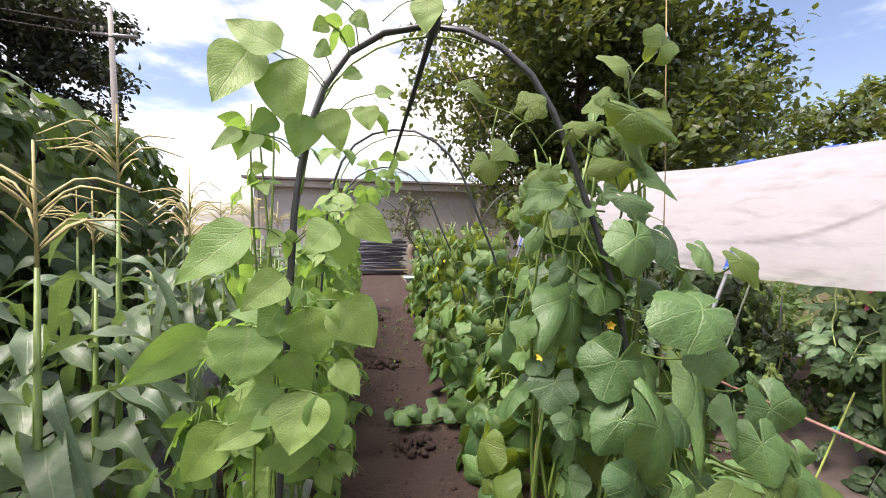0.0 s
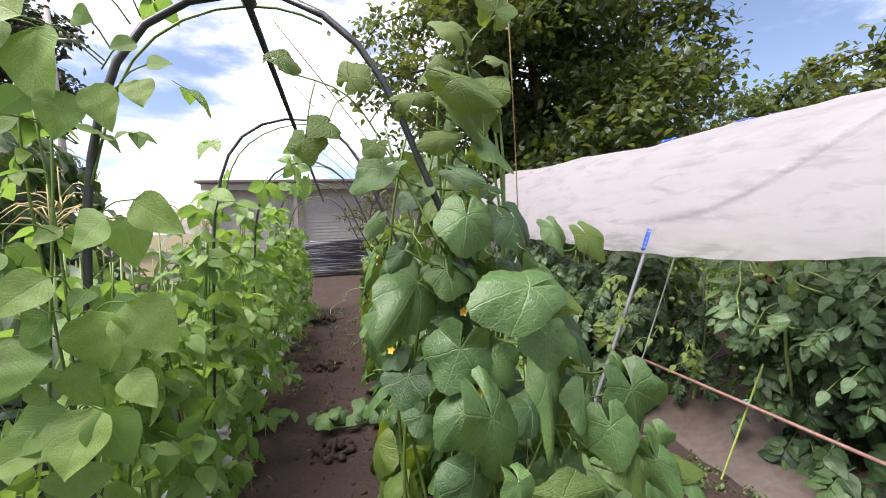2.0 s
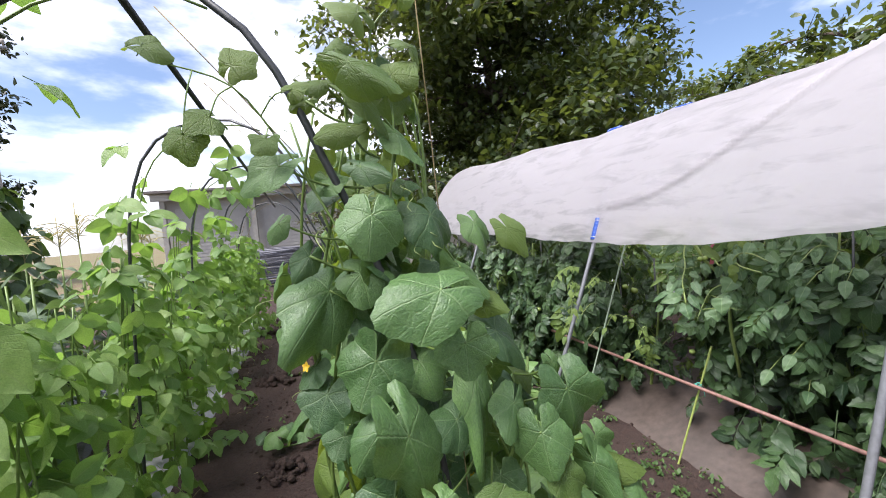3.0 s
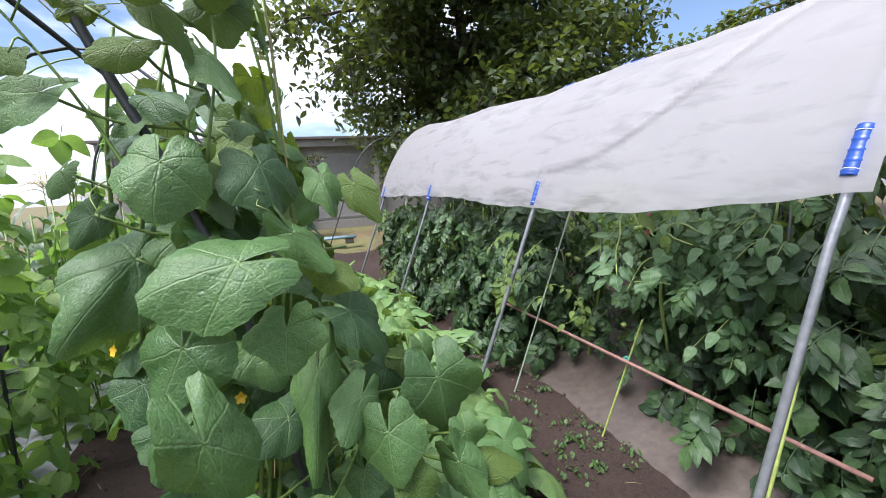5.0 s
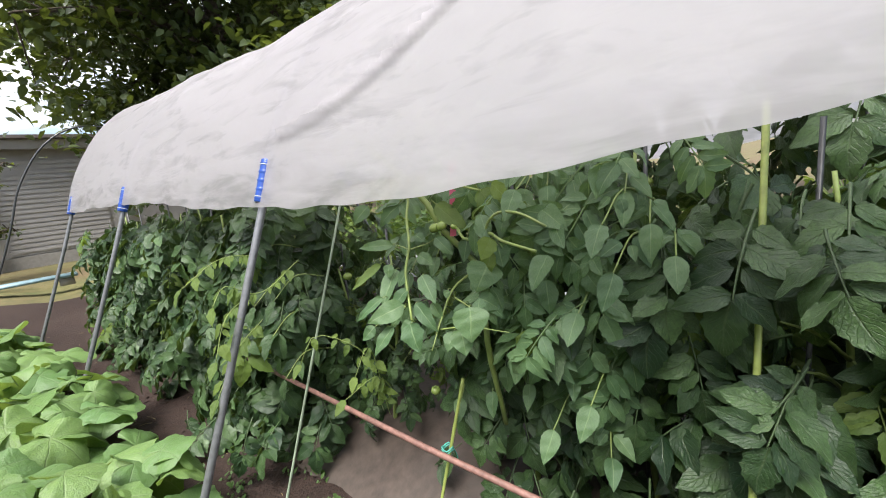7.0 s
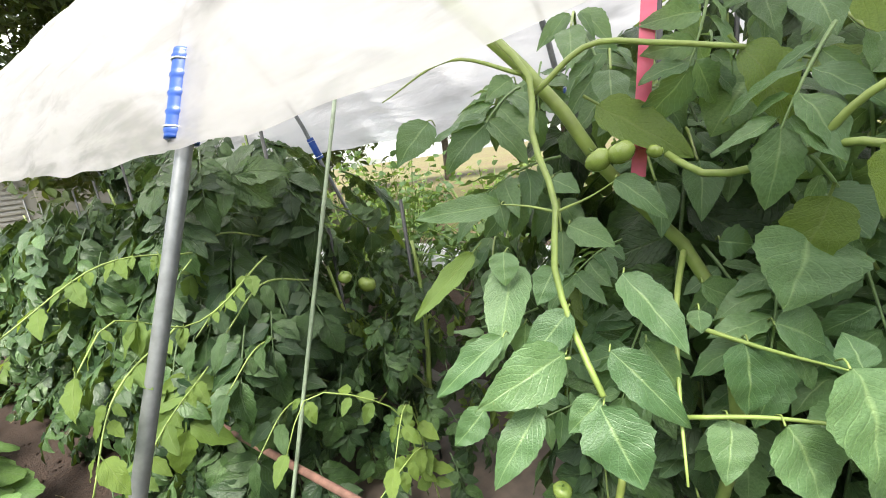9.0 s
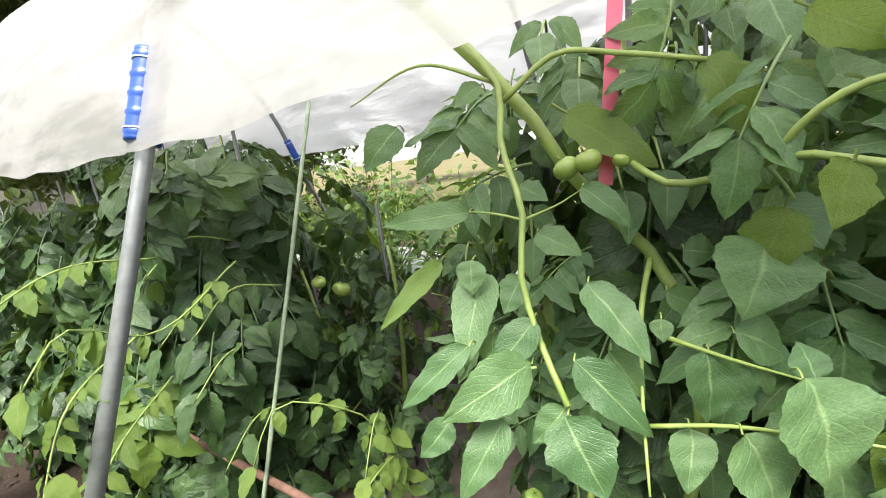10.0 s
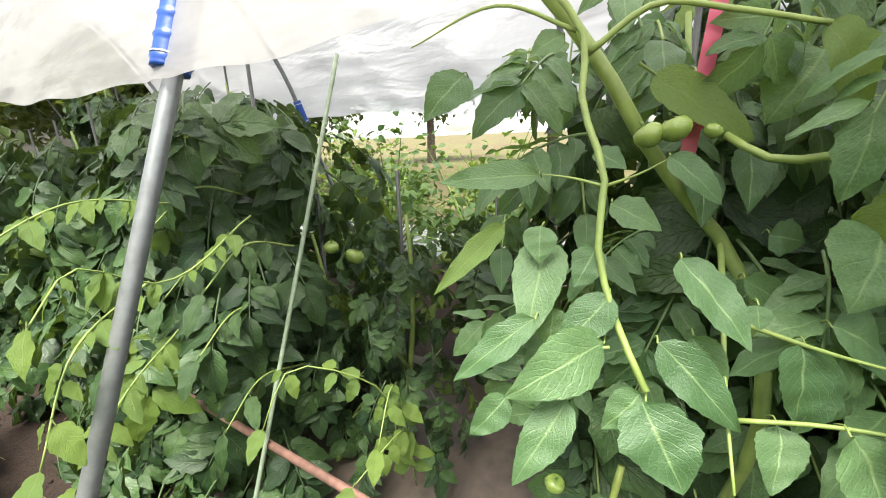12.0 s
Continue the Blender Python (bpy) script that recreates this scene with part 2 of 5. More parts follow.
# Lighter copy of tomato_leaf: open-sky light on the front plant is put into the colour
LIT_TOM_LEAF = leaf_material("lit_tomato_leaf", (0.136, 0.230, 0.098), (0.052, 0.116, 0.048), (0.238, 0.337, 0.149), (0.332, 0.499, 0.072), 0.38, False, 8, 0.32, 0.35, 0.12)
YOUNG_LEAF = leaf_material("young_tomato_leaf", (0.155, 0.229, 0.040), (0.099, 0.165, 0.040), (0.166, 0.217, 0.071), (0.307, 0.413, 0.030), 0.5, False, 8, 0.42)
CORN_LEAF = leaf_material("corn_blade", (0.118, 0.169, 0.082), (0.054, 0.105, 0.054), (0.163, 0.197, 0.120), (0.216, 0.346, 0.043), 0.44, False, 0.3, 0.26, 0.3, 0.14)
HEDGE_LEAF = leaf_material("climbing_vine_leaf", (0.086, 0.140, 0.041), (0.036, 0.076, 0.027), (0.099, 0.144, 0.054), (0.272, 0.432, 0.040), 0.42, False, 7, 0.26)
TREE_LEAF = leaf_material("tree_leaf", (0.076, 0.106, 0.026), (0.026, 0.049, 0.016), (0.072, 0.095, 0.032), (0.336, 0.416, 0.048), 0.38, False, 7, 0.28)
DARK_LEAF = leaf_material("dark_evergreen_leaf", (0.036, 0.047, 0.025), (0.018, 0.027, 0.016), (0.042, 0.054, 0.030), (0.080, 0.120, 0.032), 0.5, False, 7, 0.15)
WEED = leaf_material("weed_leaf", (0.084, 0.156, 0.036), (0.042, 0.096, 0.024), (0.120, 0.180, 0.060), (0.240, 0.400, 0.040), 0.5, False, 5, 0.3)


# ---- building helpers ----
class Geo:
    """Gathers points, faces and leaf coordinates for one mesh."""

    def __init__(self):
        self.v, self.f, self.uv, self.count = [], [], [], 0

    def put(self, verts, faces, uv=None, m=None):
        a = np.asarray(verts, float)
        if m is not None:
            t = np.array(m)
            a = a @ t[:3, :3].T + t[:3, 3]
        self.v.append(a)
        self.f.extend([tuple(i + self.count for i in f) for f in faces])
        self.uv.append(np.asarray(uv, float) if uv is not None else np.zeros((len(a), 2)))
        self.count += len(a)
        return self

    def mesh(self, name, material, smooth=True):
        me = bpy.data.meshes.new(name)
        v = np.concatenate(self.v)
        me.from_pydata(v.tolist(), [], self.f)
        layer = me.uv_layers.new(name="UVMap")
        loops = np.empty(len(me.loops), dtype=np.int32)
        me.loops.foreach_get("vertex_index", loops)
        layer.data.foreach_set("uv", np.concatenate(self.uv)[loops].ravel())
        if smooth:
            me.polygons.foreach_set("use_smooth", np.ones(len(me.polygons), dtype=bool))
        me.materials.append(material)
        me.update()
        return me


def tube_data(points, radii, sides=7, caps=True):
    p = np.asarray(points, float)
    n = len(p)
    r = np.full(n, radii) if np.isscalar(radii) else np.asarray(radii, float)
    t = np.gradient(p, axis=0)
    t /= np.linalg.norm(t, axis=1)[:, None] + 1e-9
    ref = np.array([0.0, 0, 1]) if abs(t[:, 2]).mean() < 0.8 else np.array([1.0, 0, 0])
    a = np.cross(t, ref)
    a /= np.linalg.norm(a, axis=1)[:, None] + 1e-9
    b = np.cross(t, a)
    ang = np.arange(sides) * 2 * math.pi / sides
    ring = a[:, None] * np.cos(ang)[None, :, None] + b[:, None] * np.sin(ang)[None, :, None]
    v = (p[:, None] + ring * r[:, None, None]).reshape(-1, 3)
    f = [(i * sides + j, i * sides + (j + 1) % sides, (i + 1) * sides + (j + 1) % sides, (i + 1) * sides + j)
         for i in range(n - 1) for j in range(sides)]
    if caps:
        f += [tuple(range(sides))[::-1], tuple(range((n - 1) * sides, n * sides))]
    return v, f


def tube(points, radii, sides=7):
    return Geo().put(*tube_data(points, radii, sides))


def curve3(points, n=16):
    """A smooth line through a few points."""
    p = np.asarray(points, float)
    d = np.r_[0, np.cumsum(np.linalg.norm(np.diff(p, axis=0), axis=1))]
    tangent = np.gradient(p, d, axis=0)
    out = []
    for s in np.linspace(0, d[-1], n):
        i = min(np.searchsorted(d, s, side="right") - 1, len(p) - 2)
        h = d[i + 1] - d[i]
        u = (s - d[i]) / h
        out.append((2 * u**3 - 3 * u**2 + 1) * p[i] + (u**3 - 2 * u**2 + u) * h * tangent[i]
                   + (3 * u**2 - 2 * u**3) * p[i + 1] + (u**3 - u**2) * h * tangent[i + 1])
    return np.array(out)


def box_data(x0, y0, z0, x1, y1, z1, bevel=0.0):
    bm = bmesh.new()
    bmesh.ops.create_cube(bm, size=1)
    for v in bm.verts:
        v.co = Vector(((x0 + x1) / 2 + v.co.x * (x1 - x0), (y0 + y1) / 2 + v.co.y * (y1 - y0), (z0 + z1) / 2 + v.co.z * (z1 - z0)))
    if bevel:
        bmesh.ops.bevel(bm, geom=bm.edges[:], offset=bevel, segments=2, affect="EDGES")
    v, f = [tuple(q.co) for q in bm.verts], [tuple(q.index for q in face.verts) for face in bm.faces]
    bm.free()
    return v, f


def part(name, geo, material, parent=None, label="", smooth=True):
    """Links a gathered mesh as one object, under a thing or a part where one is given."""
    me = geo if isinstance(geo, bpy.types.Mesh) else geo.mesh(name, material, smooth)
    ob = new(name, me)
    if parent is not None:
        ob.parent = parent
    return tagged(ob, label)


def thing(name, label, category, group="", kind="", at=(0, 0, 0)):
    ob = new(name)
    ob.location, ob.empty_display_size = at, 0.1
    return tagged(ob, label, category, group, kind)


def placed(name, mesh, parent, m):
    ob = new(name, mesh)
    ob.parent = parent
    ob.matrix_basis = m
    return ob


rng = np.random.default_rng(7)


def facing(at, normal, tip, size=1.0, twist=0.0):
    """A pose whose z looks along normal and whose y points towards tip."""
    z = Vector(normal).normalized()
    y = Vector(tip)
    y = y - z * y.dot(z)
    y = y.normalized() if y.length > 1e-4 else z.orthogonal().normalized()
    x = y.cross(z)
    m = Matrix((x, y, z)).transposed().to_4x4() @ Matrix.Rotation(twist, 4, "Z")
    return Matrix.Translation(at) @ m @ Matrix.Scale(size, 4)


# ---- leaf shapes, one long ----
def blade_data(profile, length=1.0, rows=9, cols=4, fold=0.15, droop=0.25, ripple=0.02, seed=0, tooth=0.0):
    """A simple leaf along +y: half-width profile(t), folded on its midrib, drooping and rippled."""
    r = np.random.default_rng(seed)
    ph = r.uniform(0, 6.28, 4)
    v, uv = [], []
    for i in range(rows + 1):
        t = i / rows
        w = profile(t)
        if tooth and 0 < i < rows:
            w *= 1 + tooth * (1 if i % 2 else -1)
        for j in range(-cols // 2, cols // 2 + 1):
            s = j / (cols / 2)
            z = abs(s) * w * fold - droop * t * t + ripple * (math.sin(9 * t + ph[0] + s * 1.5) * abs(s) + 0.5 * math.sin(17 * t + ph[1] - 2 * s))
            v.append((s * w * length + 0.02 * math.sin(3 * t + ph[2]), t * length, z * length))
            uv.append((0.5 + 0.5 * s, t))
    n = 2 * (cols // 2) + 1
    f = [(i * n + j, i * n + j + 1, (i + 1) * n + j + 1, (i + 1) * n + j) for i in range(rows) for j in range(n - 1)]
    return v, f, uv


def ovate(width, peak=0.35):
    """Half-width of an egg-shaped leaf with a pointed tip."""
    k = math.log(0.5) / math.log(peak)
    return lambda t: width * max(0.012, math.sin(math.pi * min(1, max(0, t)) ** k) ** 0.85 if 0 < t < 1 else 0.012)


def palmate_data(seed=0, steps=44, lobes=0.13, cup=0.12, ripple=0.035):
    """A five-lobed cucumber leaf, about 1 across, its stalk joining at the origin."""
    r = np.random.default_rng(seed)
    ph, v, uv = r.uniform(0, 6.28, 4), [(0, 0, 0)], [(0.5, 0.3)]
    rings = (0.3, 0.62, 0.86, 1.0)
    for q in rings:
        for i in range(steps + 1):
            a = -math.pi * 0.93 + 1.86 * math.pi * i / steps
            out = 0.50 + lobes * math.cos(a * 5.0 / 1.0) * (0.55 + 0.45 * math.cos(a / 2)) + 0.10 * math.cos(a) + 0.020 * (i % 2) * (q == 1)
            out *= 1 - 0.25 * max(0, abs(a) - 2.4)
            x, y = q * out * math.sin(a), q * out * math.cos(a)
            z = -cup * q * q * (0.6 + 0.4 * math.cos(a)) - 0.10 * q ** 4 * (0.7 + 0.5 * math.sin(2 * a + ph[3])) + ripple * q * math.sin(5 * a + ph[0]) * q + 0.014 * math.sin(9 * a + ph[1]) * q * q + 0.11 * math.sin(2 * a + ph[2]) * q * q + 0.03 * math.sin(3 * a + ph[3]) * q
            v.append((x, y, z))
            uv.append((0.5 + x * 0.8, 0.3 + y * 0.8))
    n = steps + 1
    f = [(0, 1 + i + 1, 1 + i) for i in range(steps)]
    for q in range(len(rings) - 1):
        b = 1 + q * n
        f += [(b + i, b + i + 1, b + n + i + 1, b + n + i) for i in range(steps)]
    return v, f, uv


def stalk(geo, a, b, r=0.003, sag=0.0):
    a, b = np.asarray(a, float), np.asarray(b, float)
    mid = (a + b) / 2 + np.array([0, 0, -sag])
    v, f = tube_data(curve3([a, mid, b], 5), [r * 1.2, r * 1.1, r, r, r * 0.9], 5, False)
    geo.put(v, f, np.tile((0.5, 0.5), (len(v), 1)))


def bean_leaf_mesh(seed):
    """Three leaflets on a stalk; about 1 long."""
    g, r = Geo(), np.random.default_rng(seed)
    for k, (deg, x, y) in enumerate(((0, 0, 0.38), (68, -0.03, 0.26), (-68, 0.03, 0.26))):
        d = blade_data(ovate(0.33 * r.uniform(0.9, 1.1), 0.36), 0.62 * r.uniform(0.88, 1.08), 8, 4, 0.18, r.uniform(0.05, 0.28), 0.02, seed * 9 + k)
        g.put(*d, pose(x, y, 0, r.uniform(-18, 5), r.uniform(-22, 22), deg + r.uniform(-10, 10)))
    stalk(g, (0, 0, 0), (0, 0.38, 0), 0.008)
    return g.mesh("bean_leaf", BEAN_LEAF)


def tomato_leaf_mesh(seed, material, leaflets=3, width=0.27):
    """A feathered leaf: toothed leaflets in pairs and one at the tip; about 1 long, arching."""
    g, r = Geo(), np.random.default_rng(seed)
    line = [(0, t, 0.16 * t - 0.42 * t * t) for t in np.linspace(0, 0.72, 7)]
    v, f = tube_data(line, np.linspace(0.014, 0.007, 7), 5, False)
    g.put(v, f, np.tile((0.5, 0.5), (len(v), 1)))
    for i in range(leaflets):
        t = 0.22 + 0.44 * i / max(1, leaflets - 1)
        z = 0.16 * t - 0.42 * t * t
        for s in (-1, 1):
            size = r.uniform(0.30, 0.42) * (0.75 + 0.35 * (i > 0))
            d = blade_data(ovate(width * r.uniform(0.9, 1.15), 0.38), size, 9, 4, 0.22, r.uniform(0.1, 0.42), 0.03, seed * 31 + i * 2 + s + 3, 0.07)
            g.put(*d, pose(0.02 * s, t + r.uniform(-0.02, 0.02), z, r.uniform(-30, 5), r.uniform(-25, 25), -s * r.uniform(52, 75)))
    d = blade_data(ovate(width * 1.15, 0.4), 0.46, 10, 4, 0.2, r.uniform(0.1, 0.4), 0.03, seed * 31 + 29, 0.08)
    g.put(*d, pose(0, 0.70, 0.16 * 0.7 - 0.42 * 0.49, -28 + r.uniform(-10, 10), r.uniform(-15, 15), r.uniform(-10, 10)))
    return g.mesh("tomato_leaf", material)


def cucumber_leaf_mesh(seed, material=None):
    r = np.random.default_rng(seed)
    g = Geo().put(*palmate_data(seed, cup=r.uniform(-0.06, 0.26), ripple=r.uniform(0.008, 0.03), lobes=r.uniform(0.035, 0.08)))
    stalk(g, (0, 0, 0), (0, -0.12, -0.30), 0.014, 0.02)
    return g.mesh("palmate_leaf", material or CUC_LEAF)


def lobed(width):
    """Half-width of a tomato leaflet: egg-shaped with shallow lobes."""
    base = ovate(width, 0.36)
    return lambda t: base(t) * (1 + 0.13 * math.sin(t * 19) * (1 - t))


def leaflet_mesh(seed, material, shape=lobed):
    r = np.random.default_rng(seed)
    g = Geo().put(*blade_data(shape(r.uniform(0.22, 0.30)), 1.0, 16, 6, r.uniform(0.1, 0.28), r.uniform(0.1, 0.35), 0.022, seed, 0.03))
    if material is not LIT_TOM_LEAF:
        stalk(g, (0, -0.16, 0.02), (0, 0.02, 0), 0.016)
    return g.mesh("leaflet", material)


LEAFLETS = [leaflet_mesh(s, TOM_LEAF) for s in range(7)]
LIT_LEAFLETS = [leaflet_mesh(s + 70, LIT_TOM_LEAF, lobed if s % 4 == 3 else ovate) for s in range(8)]
YOUNG_LEAFLETS = [leaflet_mesh(s + 20, YOUNG_LEAF) for s in range(4)]
HEARTS = [Geo().put(*blade_data(ovate(0.44, 0.3), 1.0, 12, 6, 0.14 + 0.03 * (s % 4), 0.08 + 0.05 * (s % 3), 0.022, s + 300)).mesh("heart_leaf", BEAN_LEAF) for s in range(6)]
BEANS = [bean_leaf_mesh(s) for s in range(8)]
CUCS = [cucumber_leaf_mesh(s) for s in range(9)]
YOUNG_CUCS = [cucumber_leaf_mesh(s + 80, YOUNG_CUC_LEAF) for s in range(5)]
SQUASHES = [cucumber_leaf_mesh(s + 60, LIT_SQUASH_LEAF) for s in range(7)]
TOMS = [tomato_leaf_mesh(s, TOM_LEAF, 4) for s in range(8)]
LIT_TOMS = [tomato_leaf_mesh(s + 90, LIT_TOM_LEAF, 4, 0.24) for s in range(5)]
YOUNGS = [tomato_leaf_mesh(s + 40, YOUNG_LEAF, 4, 0.22) for s in range(4)]


def set_leaf(parent, mesh, base, along, width, normal, long=1.0, wide=1.0, name="leaf"):
    """One leaf whose stalk end, length and width are known, in the place's own metres."""
    b = Vector(base) - parent.location
    sx, sy = width / wide, Vector(along).length / long
    return placed(name, mesh, parent, facing(b, normal, along) @ Matrix.Diagonal((sx, sy, (sx + sy) / 2, 1)))


def pick(meshes):
    return meshes[int(rng.integers(len(meshes)))]


# ---- ground ----
def smooth(a, b, x):
    t = min(1, max(0, (x - a) / (b - a)))
    return t * t * (3 - 2 * t)


def ground_z(x, y):
    z = -0.13 * smooth(1.2, 2.1, x) + 0.12 * smooth(2.55, 2.85, x) - 0.02 * smooth(3.5, 3.9, x)
    near = smooth(-7, -5, x) * (1 - smooth(6, 9, x)) * (1 - smooth(11, 14, y)) * smooth(-6, -4, y)
    n = noise.noise(Vector((x * 1.3, y * 1.3, 0))) * 0.018 + noise.noise(Vector((x * 5, y * 5, 3))) * 0.010
    n += noise.noise(Vector((x * 14, y * 14, 5))) * 0.006
    return near * (z + n)


gx = np.r_[-400, -150, -60, -25, -14, -9, np.arange(-6, -1, 0.25), np.arange(-1, 3.2, 0.05), np.arange(3.2, 7, 0.25), 9, 14, 25, 60, 150, 400]
gy = np.r_[-400, -150, -60, -20, -8, np.arange(-5, 0.5, 0.3), np.arange(0.5, 6, 0.06), np.arange(6, 14, 0.3), 16, 20, 26, 36, 60, 150, 400]
ground = Geo()
ground.put([(x, y, ground_z(x, y)) for y in gy for x in gx],
           [(j * len(gx) + i, j * len(gx) + i + 1, (j + 1) * len(gx) + i + 1, (j + 1) * len(gx) + i) for j in range(len(gy) - 1) for i in range(len(gx) - 1)])
me = ground.mesh("ground", SOIL)
me.materials.append(FAR)
for p in me.polygons:
    c = p.center
    if not (-5 < c.x < 6.2 and -6 < c.y < (12.6 if c.x < 0.9 else 9.6)):
        p.material_index = 1
tagged(new("ground", me), "dark brown garden soil with dry grass beyond the beds", "ground", kind="structure")


def strip(name, x_of, width, y0, y1, z, material, label, category, step=0.12, bulge=0.03):
    """A length of mulch film laid along y, with crinkles and tucked-in edges."""
    g, ys, n = Geo(), np.arange(y0, y1, step), 9
    v = []
    for y in ys:
        for i in range(n):
            s = i / (n - 1)
            x = x_of(y) + s * width + 0.012 * noise.noise(Vector((y * 4, s * 3, 8)))
            tuck = -0.03 if i in (0, n - 1) else bulge * math.sin(math.pi * s)
            v.append((x, y, ground_z(x, y) + z + tuck + 0.012 * noise.noise(Vector((x * 9, y * 5, 2)))))
    g.put(v, [(j * n + i, j * n + i + 1, (j + 1) * n + i + 1, (j + 1) * n + i) for j in range(len(ys) - 1) for i in range(n - 1)])
    return tagged(part(name, g, material), label, category, kind="structure")


def shift(y):
    """How far the rain shelter's line drifts from straight."""
    return -0.075 * max(0, y - 2.4) - 0.02 * smooth(1.7, 1.0, y)


strip("mulch_tomato", lambda y: 2.50 + shift(y), 1.05, 0.2, 6.4, 0.025, MULCH, "dusty brown mulch film along the tomato bed", "mulch film")
strip("mulch_bean", lambda y: -0.72, 0.42, 0.2, 7.5, 0.03, SILVER_FILM, "crinkled silver mulch film under the beans", "mulch film")
strip("mulch_corn", lambda y: -2.1, 1.1, -0.6, 7.0, 0.03, BLACK_FILM, "shiny black mulch film under the corn", "mulch film")
strip("mulch_far", lambda y: 5.0, 1.0, 1.5, 7.5, 0.03, SILVER_FILM, "empty silver mulch film bed", "mulch film")


# ---- shed in the distance ----
def shed():
    y, x0, x1, top = 14.5, -3.75, 9.0, 2.95
    s = thing("storage_shed", "long pale grey storage shed with shutters and a flat roof", "shed", at=(2.6, y, 0))
    g = lambda *b, bev=0.01: Geo().put(*box_data(*[b[i] - (2.6, y, 0)[i % 3] for i in range(6)], bev))
    part("foundation", g(x0 - 0.05, y - 0.08, -0.1, x1 + 0.05, y + 5, 0.28), CONCRETE, s, smooth=False)
    part("wall", g(x0, y, 0.28, x1, y + 4.9, top - 0.25), METAL_WALL, s, "pale grey metal siding", False)
    part("roof", g(x0 - 0.25, y - 0.5, top - 0.08, x1 + 0.25, y + 5.2, top), ROOF, s, "brown-grey sheet roof", False)
    part("fascia", g(x0 - 0.12, y - 0.35, top - 0.30, x1 + 0.12, y - 0.30, top - 0.085), METAL_WALL, s, smooth=False)
    xs = np.linspace(x0 + 0.15, x1 - 0.3, 6)
    for a in xs:
        part("post", g(a - 0.07, y - 0.30, 0, a + 0.07, y - 0.16, top - 0.3), CONCRETE, s, "pale upright post", False)
    for a, b in zip(xs[:-1], xs[1:]):
        sh = part("shutter", g(a + 0.25, y - 0.03, 0.3, b - 0.25, y - 0.005, top - 0.55), SHUTTER, s, "closed grey roller shutter", False)
        for z in np.arange(0.36, top - 0.6, 0.11):
            part("slat", g(a + 0.27, y - 0.055, z, b - 0.27, y - 0.032, z + 0.085), SHUTTER, sh, smooth=False)


shed()


# ---- distant utility pole and its wires ----
pole = thing("utility_pole", "tall concrete utility pole with crossarm and insulators", "utility pole", at=(-11.6, 22, 0))
part("shaft", tube([(0, 0, -0.2), (-0.1, 0, 5.5), (-0.25, 0, 11.3)], [0.17, 0.14, 0.10], 12), CONCRETE, pole)
part("crossarm", Geo().put(*box_data(-1.0, -0.06, 9.95, 0.9, 0.06, 10.07, 0.01)), GREY_PIPE, pole)
for x in (-0.9, -0.6, 0.2, 0.5, 0.8):
    part("insulator", tube([(x, 0, 10.05), (x, 0, 10.2), (x, 0, 10.22), (x, 0, 10.36)], [0.03, 0.03, 0.075, 0.05], 8), CONCRETE, pole)
for k in range(4):
    a = np.array([-11.6 - 0.9 + 0.55 * k, 22, 10.4 - 0.5 * (k > 1)])
    b = a + np.array([-22, -9, 1.0 - 0.2 * k])
    line = [a + (b - a) * t + np.array([0, 0, -2.6 * t * (1 - t)]) for t in np.linspace(0, 1, 14)]
    tagged(part("power_line", tube(line, 0.018, 5), CABLE), "thin black overhead power line from the pole", "cable", "overhead power lines")


# ---- trees ----
def small_leaf(seed, width=0.26):
    return blade_data(ovate(width, 0.4), 1.0, 3, 2, 0.2, 0.25, 0.02, seed)


